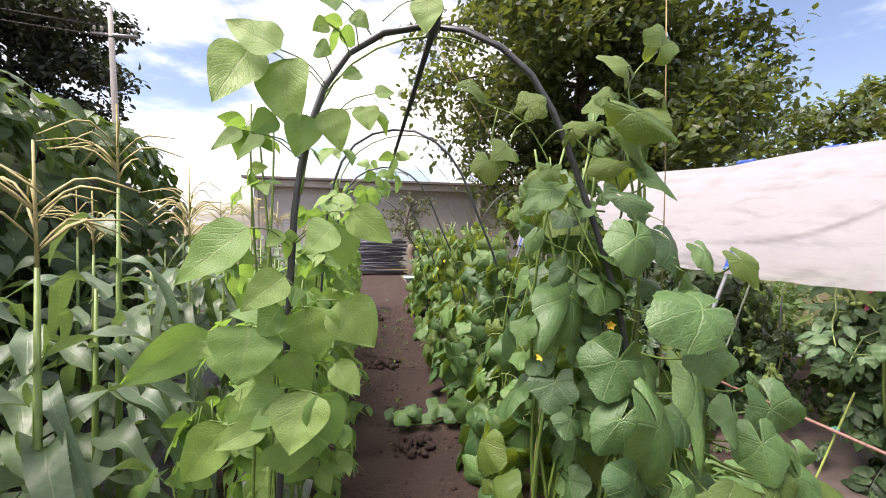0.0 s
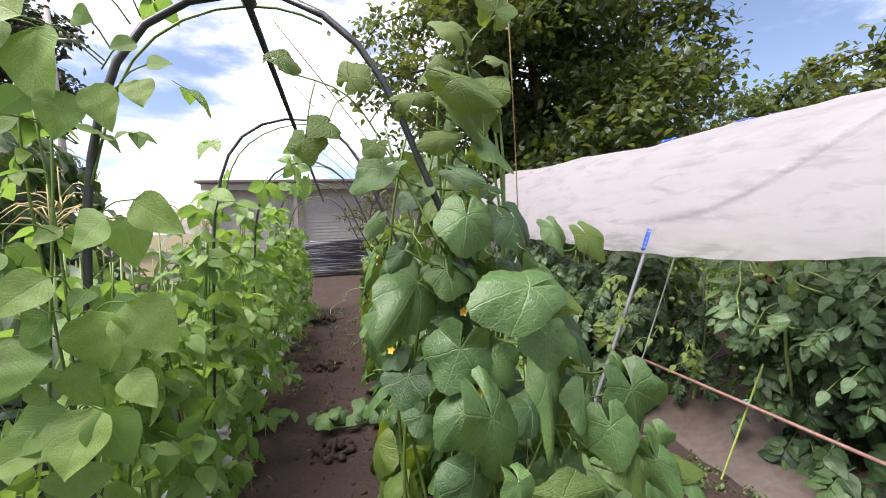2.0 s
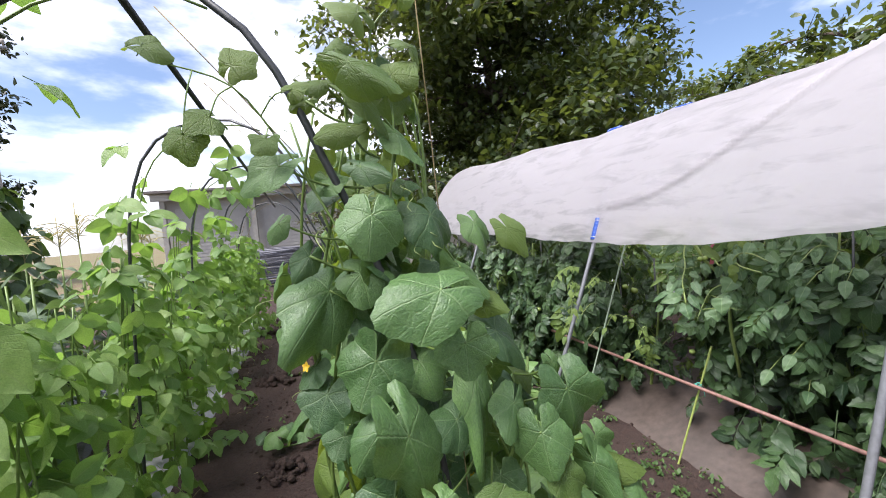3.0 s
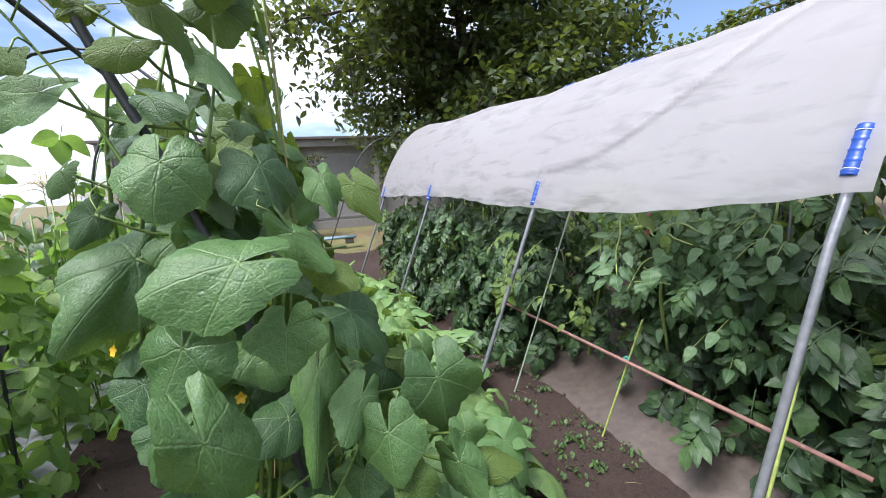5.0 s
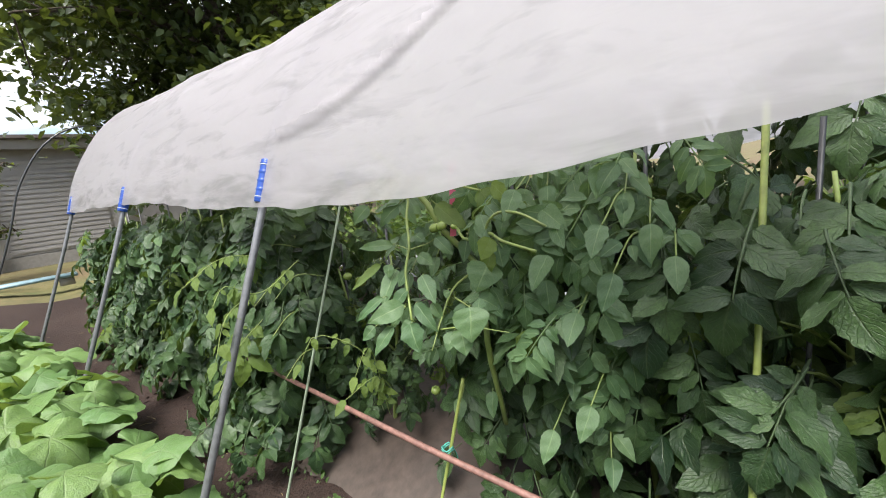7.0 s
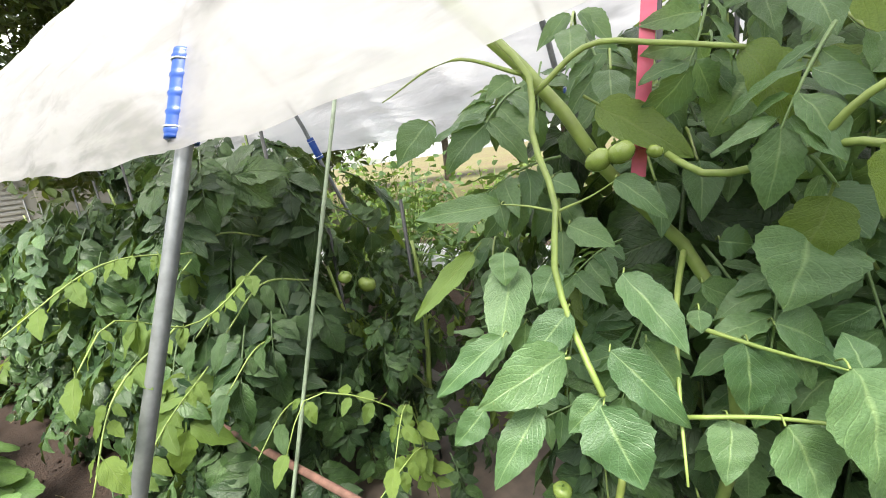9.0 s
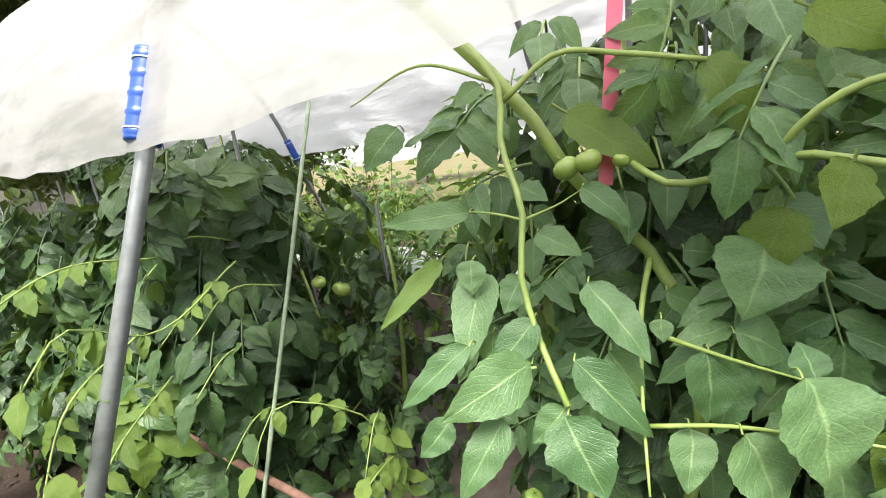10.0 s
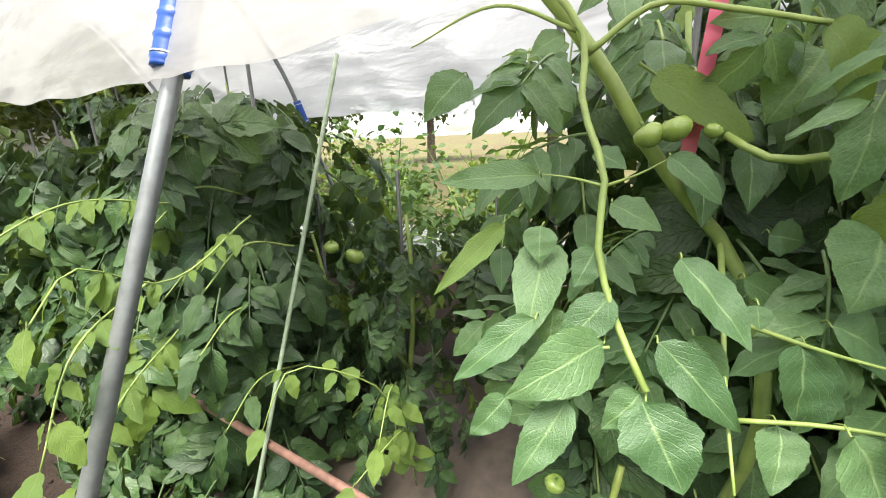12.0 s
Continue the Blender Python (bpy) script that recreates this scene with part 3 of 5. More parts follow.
def tree(at, height, crown_r, crown_z, leaves, leaf_size, material, label, limbs=14, seed=1, trunk_r=0.16, squash=0.8, droop=0.0, name="tree", lean=0.0):
    """A tapered trunk that forks into limbs and twigs, with sprays of small leaves round the twigs."""
    r = np.random.default_rng(seed)
    t = thing(name, label, "tree", at=(at[0], at[1], 0))
    wood, tips = Geo(), []
    top = crown_z + crown_r * squash * 0.75
    trunk = curve3([(0, 0, -0.2), (0.1 + lean * 0.3, 0.05, crown_z * 0.45), (-0.1 + lean * 0.7, 0.1, crown_z), (0.05 + lean, 0, top)], 14)
    wood.put(*tube_data(trunk, np.linspace(trunk_r * 1.25, 0.03, 14), 9))
    for i in range(limbs):
        z0 = crown_z - crown_r * squash * 0.8 + (crown_r * squash * 1.45) * (i + r.uniform(0, 1)) / limbs
        k = int(np.argmin(abs(trunk[:, 2] - max(z0, 0.7 * crown_z * 0.6))))
        base = trunk[k]
        a = i * 2.4 + r.uniform(-0.4, 0.4)
        hz = (z0 - crown_z) / (crown_r * squash)
        reach = crown_r * math.sqrt(max(0.12, 1 - hz * hz)) * r.uniform(0.75, 1.02)
        end = base + np.array([math.cos(a) * reach, math.sin(a) * reach, crown_r * (0.28 - droop) + 0.2 * (z0 - base[2])])
        mid = (base + end) / 2 + np.array([0, 0, 0.14 * reach])
        limb = curve3([base, mid, end], 9)
        wood.put(*tube_data(limb, np.linspace(trunk_r * 0.42, 0.012, 9), 6, False))
        for q in range(2, 9):
            for _ in range(3):
                d = r.normal(size=3) * np.array([1, 1, 0.65])
                d /= np.linalg.norm(d)
                tip = limb[q] + d * crown_r * r.uniform(0.10, 0.26) + np.array([0, 0, -droop * crown_r * 0.3 * q / 9])
                wood.put(*tube_data([limb[q], (limb[q] + tip) / 2 + d * 0.04, tip], [0.014, 0.010, 0.004], 4, False))
                tips.append((limb[q], tip))
    part("trunk", wood, BARK, t)
    shapes = [small_leaf(s) for s in range(4)]
    tv = [np.asarray(s[0], float) for s in shapes]
    crown, per = Geo(), max(1, leaves // len(tips))
    for a, b in tips:
        along = r.uniform(0.25, 1.15, per)
        pts = a + (b - a) * along[:, None] + r.normal(size=(per, 3)) * crown_r * 0.055
        for p in pts:
            s = int(r.integers(4))
            nrm = Vector(r.normal(size=3) * 0.55 + np.array([0, 0, 0.8]))
            tip = Vector(r.normal(size=3) + np.array([0, 0, -0.7]))
            crown.put(tv[s], shapes[s][1], shapes[s][2], facing(p, nrm, tip, leaf_size * r.uniform(0.7, 1.25)))
    tagged(part("crown", crown, material, t), kind="stuff")
    return t


tree((5.6, 9.4), 9, 4.15, 4.8, 60000, 0.175, TREE_LEAF, "large leafy tree with dark trunk and open crown", 38, 3, 0.2, 1.05, 0.24, lean=-0.7)
tree((-18.0, 25), 16, 5.5, 8.2, 30000, 0.36, DARK_LEAF, "tall dark evergreen tree beside the utility pole", 26, 5, 0.3, 1.25, 0.1)
tree((-24.0, 23), 16, 5.0, 8.0, 20000, 0.38, DARK_LEAF, "tall dark evergreen tree behind the garden", 22, 6, 0.3, 1.3, 0.1)
tree((15.5, 12), 7, 3.0, 3.6, 6000, 0.24, TREE_LEAF, "bushy green tree behind the rain shelter", 16, 8, 0.15, 0.85, 0.05)
tree((13.0, 16.5), 7, 3.2, 3.4, 5000, 0.24, TREE_LEAF, "bushy green tree at the plot's edge", 16, 9, 0.15, 0.85, 0.05)
tree((13.0, 6.0), 7, 2.8, 3.0, 5000, 0.24, TREE_LEAF, "bushy green tree at the plot's edge", 16, 10, 0.15, 0.85, 0.05)
tree((12.0, -0.5), 7, 3.2, 3.6, 6000, 0.24, DARK_LEAF, "dark leafy tree at the plot's edge", 16, 11, 0.15, 0.9, 0.05)
tree((1.2, 12.6), 3, 0.9, 1.5, 700, 0.10, TREE_LEAF, "small sparse fruit tree in front of the shed", 9, 12, 0.04, 1.0, 0.0, "sapling")


# ---- vine hedge beyond the corn ----
def hedge(name, label, x, y0, y1, height, depth, count, size, material, seed):
    r = np.random.default_rng(seed)
    h = thing(name, label, "hedge", at=(x, (y0 + y1) / 2, 0))
    o = np.array([x, (y0 + y1) / 2, 0])
    leaves, twigs = Geo(), Geo()
    shapes = [blade_data(ovate(0.40, 0.33), 1.0, 5, 2, 0.15, 0.25, 0.03, s) for s in range(5)]
    for _ in range(count):
        y = r.uniform(y0, y1)
        hh = height * (1 - 0.10 * abs(noise.noise(Vector((0, y * 1.2, seed))))) * (1 - 0.30 * smooth(y1 - 0.8, y1, y))
        u = r.uniform(0, 1)
        if u < 0.3:
            a = r.uniform(0, math.pi)
            p = np.array([x + depth * math.cos(a), y, hh - depth * 0.6 + depth * 0.9 * math.sin(a)])
            n = np.array([math.cos(a), r.normal() * 0.4, math.sin(a) + 0.4])
        else:
            p = np.array([x + depth * r.uniform(0.75, 1.1), y, r.uniform(0.1, hh - 0.1)])
            n = np.array([0.8, r.normal() * 0.5, 0.65])
        p = p + r.normal(size=3) * 0.05
        s = shapes[int(r.integers(5))]
        leaves.put(*s, facing(p - o, Vector(n + r.normal(size=3) * 0.3), Vector((0.3, r.normal() * 0.6, -1)), size * r.uniform(0.7, 1.3)))
    for k in range(int((y1 - y0) * 3)):
        y = r.uniform(y0, y1)
        twigs.put(*tube_data(curve3([(0, y - o[1], 0), (0.1 * r.normal(), y - o[1] + 0.1, height * 0.5), (0.2, y - o[1] + 0.2 * r.normal(), height * 0.95)], 7), 0.008, 5))
    tagged(part("foliage", leaves, material, h), kind="stuff")
    part("vines", twigs, STEM, h)
    # Solid dark block added inside; it stands in for shade between the vines
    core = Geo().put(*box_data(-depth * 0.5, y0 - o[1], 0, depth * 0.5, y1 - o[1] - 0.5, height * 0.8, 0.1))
    part("net", core, DARK_LEAF, h, "added dark block for the shade inside the vines")


hedge("vine_hedge", "tall dense hedge of broad-leaved climbing vines", -2.95, -2.0, 6.2, 2.35, 0.45, 3600, 0.17, HEDGE_LEAF, 4)


# ---- tunnel of arches over the path ----
ARCH_X0, ARCH_X1, ARCH_TOP = -0.22, 0.70, 2.04
ARCH_Y = (1.25, 2.40, 3.55, 4.70, 5.85)


ARCH_LEFT = ((-0.30, -0.2), (-0.26, 0.6), (-0.23, 1.22), (-0.21, 1.53), (-0.17, 1.73), (-0.09, 1.91), (0.0, 1.99))
ARCH_RIGHT = ((0.14, 2.04), (0.27, 2.04), (0.41, 1.97), (0.50, 1.88), (0.59, 1.71), (0.665, 1.52), (0.735, 1.35), (0.86, 0.9), (0.95, -0.2))


def arch_line(drop=0.0):
    """A bent pipe: steep on the bean side, flatter and splayed on the cucumber side."""
    pts = [(x, 0.01 * i - 0.06 * smooth(0.1, 0.7, x), z - drop * smooth(0.8, 1.6, z)) for i, (x, z) in enumerate(ARCH_LEFT)]
    return curve3(pts + [(x, 0.07 - 0.11 * smooth(0.1, 0.7, x), z - drop * smooth(0.8, 1.6, z)) for x, z in ARCH_RIGHT], 40)


for i, y in enumerate(ARCH_Y):
    a = thing("garden_arch", "dark coated steel pipe arch over the soil path", "arch", "arches over the path", at=(-0.03 * i, y, 0))
    part("pipe", tube(arch_line(0.06 * i), 0.0105 if i == 0 else 0.0075, 9), DARK_PIPE, a)
    if i == 0:
        part("joint", tube([(0.19, 0.03, 2.04), (0.19, 0.10, 2.037)], 0.020, 9), DARK_PIPE, a)
ridge = thing("ridge_pipe", "dark steel ridge pipe tied under the arch tops", "pipe", at=(0.19, 1.2, 2.035))
part("pipe", tube([(0, -0.02, 0.0), (-0.03, 2.4, -0.14), (-0.06, 4.9, -0.28)], 0.011, 8), DARK_PIPE, ridge)
for y in np.arange(1.5, 6, 0.55):
    b = float(rng.choice([-0.27, 0.78]))
    tagged(part("string", tube(curve3([(0.23, y, 2.08 - 0.057 * (y - 1.2)), (0.5 * b + 0.1, y + 0.1, 1.75), (b, y + 0.3, 1.35), (b - 0.02, y + 0.32, 0.0)], 12), 0.0018, 4), STRAW),
           "thin dry vine string hanging in the tunnel", "string", "strings in the tunnel")


# ---- beans ----
def bean_vine(x, y, height, count, spread, size, climb=False, seed=0, arch=0):
    r = np.random.default_rng(seed)
    b = thing("bean_plant", "climbing bean plant with bright green heart-shaped leaves", "bean plant", "beans beside the path", at=(x, y, 0))
    stems = Geo()
    for k in range(3):
        ph = r.uniform(0, 6)
        line = [(0.03 * math.cos(ph + 5 * t), 0.03 * math.sin(ph + 5 * t), height * t) for t in np.linspace(0, 1, 14)]
        stems.put(*tube_data(line, np.linspace(0.006, 0.003, 14), 5))
    leaf_at = []
    for i in range(count):
        h = height * r.uniform(0.03, 1) ** 0.9
        a = r.uniform(0, 6.28)
        w = spread * (1.35 - 0.95 * h / height) * r.uniform(0.45, 1.15)
        leaf_at.append((np.array([math.cos(a) * w, math.sin(a) * w * 1.25, h]), np.array([math.cos(a), math.sin(a), 0])))
    if climb:
        c, s = (ARCH_X1 - ARCH_X0) / 2, 1.45 - 0.05 * arch
        arc = [(c - c * math.cos(t) + 0.08, 0.12 * math.sin(t), s + (ARCH_TOP - 0.07 * arch - s) * math.sin(t)) for t in np.linspace(0.1, 1.9, 12)]
        stems.put(*tube_data([(p[0] + 0.02 * math.cos(7 * i), p[1] + 0.02 * math.sin(7 * i), p[2]) for i, p in enumerate(arc)], 0.004, 5))
        for i in range(4 if arch == 0 else 14):
            p = arc[int(r.integers(8))]
            d = r.normal(size=3)
            leaf_at.append((np.array(p) + d * np.array([0.09, 0.12, 0.10]), np.array([d[0] - 0.3, d[1], 0.2])))
    part("stem", stems, STEM, b)
    for p, d in leaf_at:
        n = d * 0.6 + np.array([0, 0, r.uniform(0.2, 0.9)]) + r.normal(size=3) * 0.25
        tip = d * 0.7 + np.array([0, 0, -0.9]) + r.normal(size=3) * 0.3
        placed("leaf", BEANS[int(r.integers(8))], b, facing(p, n, tip, size * r.uniform(0.7, 1.3)))
    return b


for i, y in enumerate(np.arange(1.25, 7.2, 0.383)):
    at_arch = i % 3 == 0
    vine = bean_vine((-0.27 if i == 0 else -0.32) + 0.03 * rng.normal(), y, 1.75 if i == 0 else rng.uniform(1.3, 1.55) if at_arch else rng.uniform(1.0, 1.35), (34 if i == 0 else 62) if i < 6 else 50,
              0.13 if i == 0 else 0.20, 0.12 if i == 0 else 0.17, at_arch and i < 10, 100 + i, i // 3)
    first_bean = vine if i == 0 else first_bean


def shoot(parent, pts, leaves, meshes, size, seed, down=-0.7):
    """A thin climbing shoot through pts with single leaves beside it, both in the place's own metres."""
    r, o = np.random.default_rng(seed), np.array(parent.location)
    line = curve3([np.array(p) - o for p in pts], 16)
    part("shoot", tube(line, np.linspace(0.004, 0.002, 16), 5), STEM, parent)
    for p in leaves:
        q = np.array(p) - o
        root = line[int(np.argmin(np.linalg.norm(line - q, axis=1)))]
        part("leaf_stalk", tube(curve3([root, (root + q) / 2 + np.array([0, 0, 0.02]), q], 6), 0.002, 5), STEM, parent)
        away = q - root
        n = np.array([r.uniform(-0.5, 0.5), -0.8, r.uniform(0.0, 0.8)])
        placed("leaf", meshes[int(r.integers(len(meshes)))], parent, facing(q, n, away * 3 + np.array([r.normal() * 0.2, 0, down]), size * r.uniform(0.75, 1.15)))


for x, y, h, n in ((-0.44, 1.02, 0.72, 26), (-0.52, 1.40, 0.85, 26)):
    bean_vine(x, y, h, n, 0.20, 0.17, seed=int(1000 * y))
# leaflets of the first bean: stalk end (x, z), reach (x, z), width
HIGH_BEAN_LEAVES = (
    (-0.22, 1.85, -0.12, 0.08, 0.083),
    (-0.30, 1.87, -0.07, -0.17, 0.113),
    (-0.22, 1.84, 0.03, -0.17, 0.121),
    (-0.16, 1.70, -0.02, -0.10, 0.079),
    (-0.31, 1.65, -0.06, -0.05, 0.036),
    (-0.27, 1.65, -0.07, -0.05, 0.041),
    (-0.24, 1.70, -0.05, -0.05, 0.056),
    (-0.10, 1.72, 0.02, -0.10, 0.073),
    (0.01, 1.76, 0.04, 0.02, 0.042),
    (-0.03, 1.83, -0.04, -0.03, 0.039),
    (-0.14, 1.88, 0.03, -0.02, 0.046),
    (-0.05, 1.96, 0.04, -0.02, 0.046),
    (-0.11, 2.00, 0.02, -0.05, 0.060),
    (0.15, 2.04, -0.01, -0.09, 0.078),
    (-0.11, 1.94, -0.03, -0.02, 0.039),
    (-0.02, 1.73, 0.02, -0.06, 0.061),
)
LOW_BEAN_LEAVES = (
    (-0.09, 1.42, -0.07, -0.06, 0.093),
    (-0.08, 1.42, 0.02, -0.11, 0.082),
    (-0.05, 1.46, 0.10, -0.08, 0.080),
    (-0.30, 1.41, -0.15, -0.13, 0.110),
    (-0.21, 1.29, -0.09, -0.08, 0.078),
    (-0.16, 1.20, 0.02, -0.14, 0.144),
    (-0.08, 1.22, 0.09, -0.12, 0.118),
    (-0.30, 1.16, -0.02, -0.13, 0.146),
    (-0.22, 1.21, -0.06, -0.06, 0.084),
    (-0.41, 1.14, -0.18, -0.11, 0.097),
    (-0.40, 1.12, -0.03, -0.04, 0.049),
    (-0.16, 0.98, -0.02, -0.14, 0.134),
    (-0.13, 0.98, 0.05, -0.13, 0.093),
    (-0.21, 1.08, 0.04, -0.11, 0.091),
    (-0.22, 0.98, -0.11, -0.08, 0.096),
    (-0.26, 0.91, -0.11, -0.05, 0.064),
    (-0.35, 0.91, -0.15, -0.16, 0.102),
    (-0.21, 0.84, 0.00, -0.09, 0.116),
    (-0.09, 1.05, 0.06, -0.08, 0.065),
)
ARCH_X, ARCH_Z = [p[0] for p in ARCH_LEFT], [p[1] for p in ARCH_LEFT]
for k, (x, z, dx, dz, w) in enumerate(HIGH_BEAN_LEAVES + LOW_BEAN_LEAVES):
    y = 1.10 + 0.05 * ((k if k < 16 else k - 16) * 7 % 4) / 3
    n = (0.3 * math.sin(k * 2.3), -0.85, 0.25 + 0.25 * math.sin(k * 1.7))
    set_leaf(first_bean, HEARTS[k % 6], (x, y, z), (dx, -0.02, dz), w * 1.1, n, 0.93, 0.80)
    root = Vector((x + max(-0.12, min(0.12, float(np.interp(z, ARCH_Z, ARCH_X)) - x)), 1.2, z - 0.05)) - first_bean.location
    end = Vector((x, y, z)) - first_bean.location
    part("leaf_stalk", tube(curve3([root, (root + end) / 2 + Vector((0, 0, 0.02)), end], 6), 0.0019, 5), STEM, first_bean)

tagged(part("string", tube([(0.98, 1.22, 0.0), (0.95, 1.22, 1.6), (0.93, 1.25, 2.6)], 0.002, 5), STRAW), "pale string for the cucumbers to climb", "string")


# ---- cucumbers ----
FLOWER = Geo()
for k in range(5):
    FLOWER.put(*blade_data(ovate(0.36, 0.5), 1.0, 4, 2, 0.25, 0.2, 0.03, k), m=pose(0, 0, 0, 28, 0, 72 * k))
FLOWER = FLOWER.mesh("cucumber_flower", PETAL)


def cucumber_vine(x, y, height, count, base_r, top_r, size, seed, low=0.05, flowers=4, fresh=0.0):
    r = np.random.default_rng(seed)
    c = thing("cucumber_plant", "cucumber plant with broad rough dark green leaves", "cucumber plant", "cucumbers beside the path", at=(x, y, 0))
    stems = Geo()
    for k in range(4):
        ph = r.uniform(0, 6)
        line = [(0.06 * math.cos(ph + 4 * t) * (1 + t), 0.06 * math.sin(ph + 4 * t), height * t) for t in np.linspace(0, 1, 14)]
        stems.put(*tube_data(line, np.linspace(0.008, 0.004, 14), 6))
    part("stem", stems, STEM, c)
    for i in range(count):
        u = r.uniform(0, 1)
        h = low + (height - low) * u
        a = r.uniform(0, 6.28)
        w = (base_r + (top_r - base_r) * u) * r.uniform(0.55, 1.08)
        d = np.array([math.cos(a), math.sin(a), 0])
        p = np.array([d[0] * w, d[1] * w, h])
        n = d * 0.95 + np.array([0, 0, r.uniform(0.15, 0.85)]) + r.normal(size=3) * 0.25
        tip = d * 0.8 + np.array([0, 0, -0.8]) + r.normal(size=3) * 0.35
        young = r.uniform() < max(fresh, 1.6 * (u - 0.55))
        placed("leaf", YOUNG_CUCS[int(r.integers(5))] if young else CUCS[int(r.integers(9))], c, facing(p, n, tip, size * r.uniform(0.55, 1.25) * (1.12 - 0.42 * u)))
    for i in range(9):
        u, a = r.uniform(0.3, 1), r.uniform(0, 6.28)
        w = base_r + (top_r - base_r) * u
        d = np.array([math.cos(a), math.sin(a), 0])
        p0 = d * w + np.array([0, 0, height * u])
        turns = r.uniform(1, 3)
        curl = [p0 + d * 0.14 * t + np.array([0.012 * math.cos(turns * 6.28 * t * t), 0.012 * math.sin(turns * 6.28 * t * t), 0.10 * t - 0.16 * t * t]) for t in np.linspace(0, 1, 18)]
        part("tendril", tube(curl, 0.0013, 4), PALE_STEM, c)
    for i in range(flowers):
        u, a = r.uniform(0.35, 0.9), r.uniform(0, 6.28)
        w = (base_r + (top_r - base_r) * u) * 1.0
        placed("flower", FLOWER, c, facing((w * math.cos(a), w * math.sin(a), height * u), (math.cos(a), math.sin(a), 0.3), (0, 0, 1), 0.016))
    return c


main_cucumber = cucumber_vine(0.84, 1.32, 1.85, 84, 0.21, 0.09, 0.15, 201, flowers=3)
side_cucumber = cucumber_vine(1.12, 1.30, 0.90, 40, 0.22, 0.10, 0.16, 202, flowers=1)
cucumber_vine(0.66, 1.36, 1.70, 30, 0.20, 0.12, 0.16, 203, 0.8, flowers=2)
# outer leaves: stalk end, reach, width
LOWER_LEAVES = (
    (0.86, 0.94, 1.22, -0.17, -0.03, -0.02, 0.21),
    (0.63, 1.22, 1.21, -0.13, -0.03, -0.17, 0.21),
    (0.72, 1.09, 1.04, -0.06, -0.03, -0.12, 0.22),
    (0.92, 0.98, 1.08, -0.01, -0.04, -0.08, 0.16),
    (1.05, 1.10, 1.06, 0.11, -0.07, -0.04, 0.15),
    (1.24, 1.07, 0.87, 0.02, -0.06, -0.14, 0.23),
    (1.09, 0.96, 0.83, -0.00, -0.05, -0.11, 0.16),
    (0.90, 1.04, 0.87, -0.08, -0.02, -0.06, 0.13),
    (0.76, 0.96, 0.90, 0.07, -0.08, -0.18, 0.18),
    (0.71, 1.05, 0.88, -0.09, -0.02, -0.09, 0.15),
    (0.97, 1.07, 0.95, -0.03, -0.06, -0.23, 0.12),
    (0.72, 0.99, 0.74, -0.03, -0.04, -0.10, 0.20),
)
SIDE_LEAVES = (
    (1.32, 0.99, 0.67, 0.10, -0.05, 0.01, 0.10),
    (1.37, 0.97, 0.62, 0.06, -0.06, -0.06, 0.09),
    (1.25, 0.98, 0.70, 0.04, -0.06, -0.11, 0.11),
    (0.91, 0.89, 0.71, 0.10, -0.05, 0.05, 0.13),
    (0.81, 0.92, 0.75, 0.00, -0.04, -0.07, 0.12),
    (1.28, 1.01, 0.75, 0.01, -0.04, -0.06, 0.11),
    (1.13, 0.94, 0.73, 0.01, -0.05, -0.08, 0.10),
    (1.05, 1.02, 0.89, -0.06, -0.03, -0.09, 0.12),
    (1.22, 1.11, 0.94, 0.02, -0.04, -0.04, 0.09),
    (1.08, 1.05, 1.34, 0.03, -0.05, -0.07, 0.08),
    (1.02, 1.12, 1.36, 0.02, -0.05, -0.07, 0.09),
    (0.95, 1.07, 1.25, 0.09, -0.06, -0.06, 0.09),
    (1.00, 1.09, 1.17, 0.07, -0.06, -0.04, 0.09),
)
UPPER_LEAVES = (
    (0.74, 1.06, 1.40, -0.02, -0.04, -0.11, 0.18),
    (0.90, 1.12, 1.39, 0.04, -0.06, -0.11, 0.18),
    (0.72, 1.06, 1.75, 0.11, -0.07, -0.07, 0.11),
    (0.54, 1.18, 1.54, -0.10, -0.02, -0.06, 0.12),
    (0.74, 1.13, 1.70, 0.10, -0.07, -0.06, 0.08),
    (0.71, 1.13, 1.62, -0.09, -0.01, -0.02, 0.08),
    (0.73, 1.11, 1.52, 0.07, -0.05, -0.04, 0.08),
    (0.83, 1.12, 1.60, 0.06, -0.06, -0.09, 0.08),
    (0.59, 1.17, 1.31, -0.04, -0.03, -0.06, 0.08),
    (0.52, 1.25, 1.40, -0.04, -0.03, -0.04, 0.07),
    (0.66, 1.16, 1.74, -0.05, -0.02, -0.03, 0.06),
    (0.62, 1.22, 1.71, -0.04, -0.03, -0.03, 0.06),
    (0.70, 1.16, 1.82, -0.01, -0.02, 0.05, 0.08),
)
for group, plant in ((LOWER_LEAVES, main_cucumber), (SIDE_LEAVES, side_cucumber), (UPPER_LEAVES, main_cucumber)):
    for k, (x, y, z, dx, dy, dz, w) in enumerate(group):
        along = Vector((dx, dy, dz))
        up = 0.30 + 0.55 * (1 - abs(dz) / along.length) + 0.25 * math.sin(k * 2.1)
        young = z > 1.6 or (group is SIDE_LEAVES and k % 3 == 0)
        set_leaf(plant, YOUNG_CUCS[k % 5] if young else CUCS[(k * 4) % 9], (x, y, z), along, w * 0.84, (0.42 * math.sin(k * 1.9), -0.8, up), 0.70, 1.0)
        root = Vector((0.3 * x + 0.7 * plant.location.x, plant.location.y - 0.08, z - 0.06)) - plant.location
        end = Vector((x, y, z)) - plant.location
        part("leaf_stalk", tube(curve3([root, (root + end) / 2 + Vector((0, 0, -0.02)), end], 7), 0.0035, 6), STEM, plant)
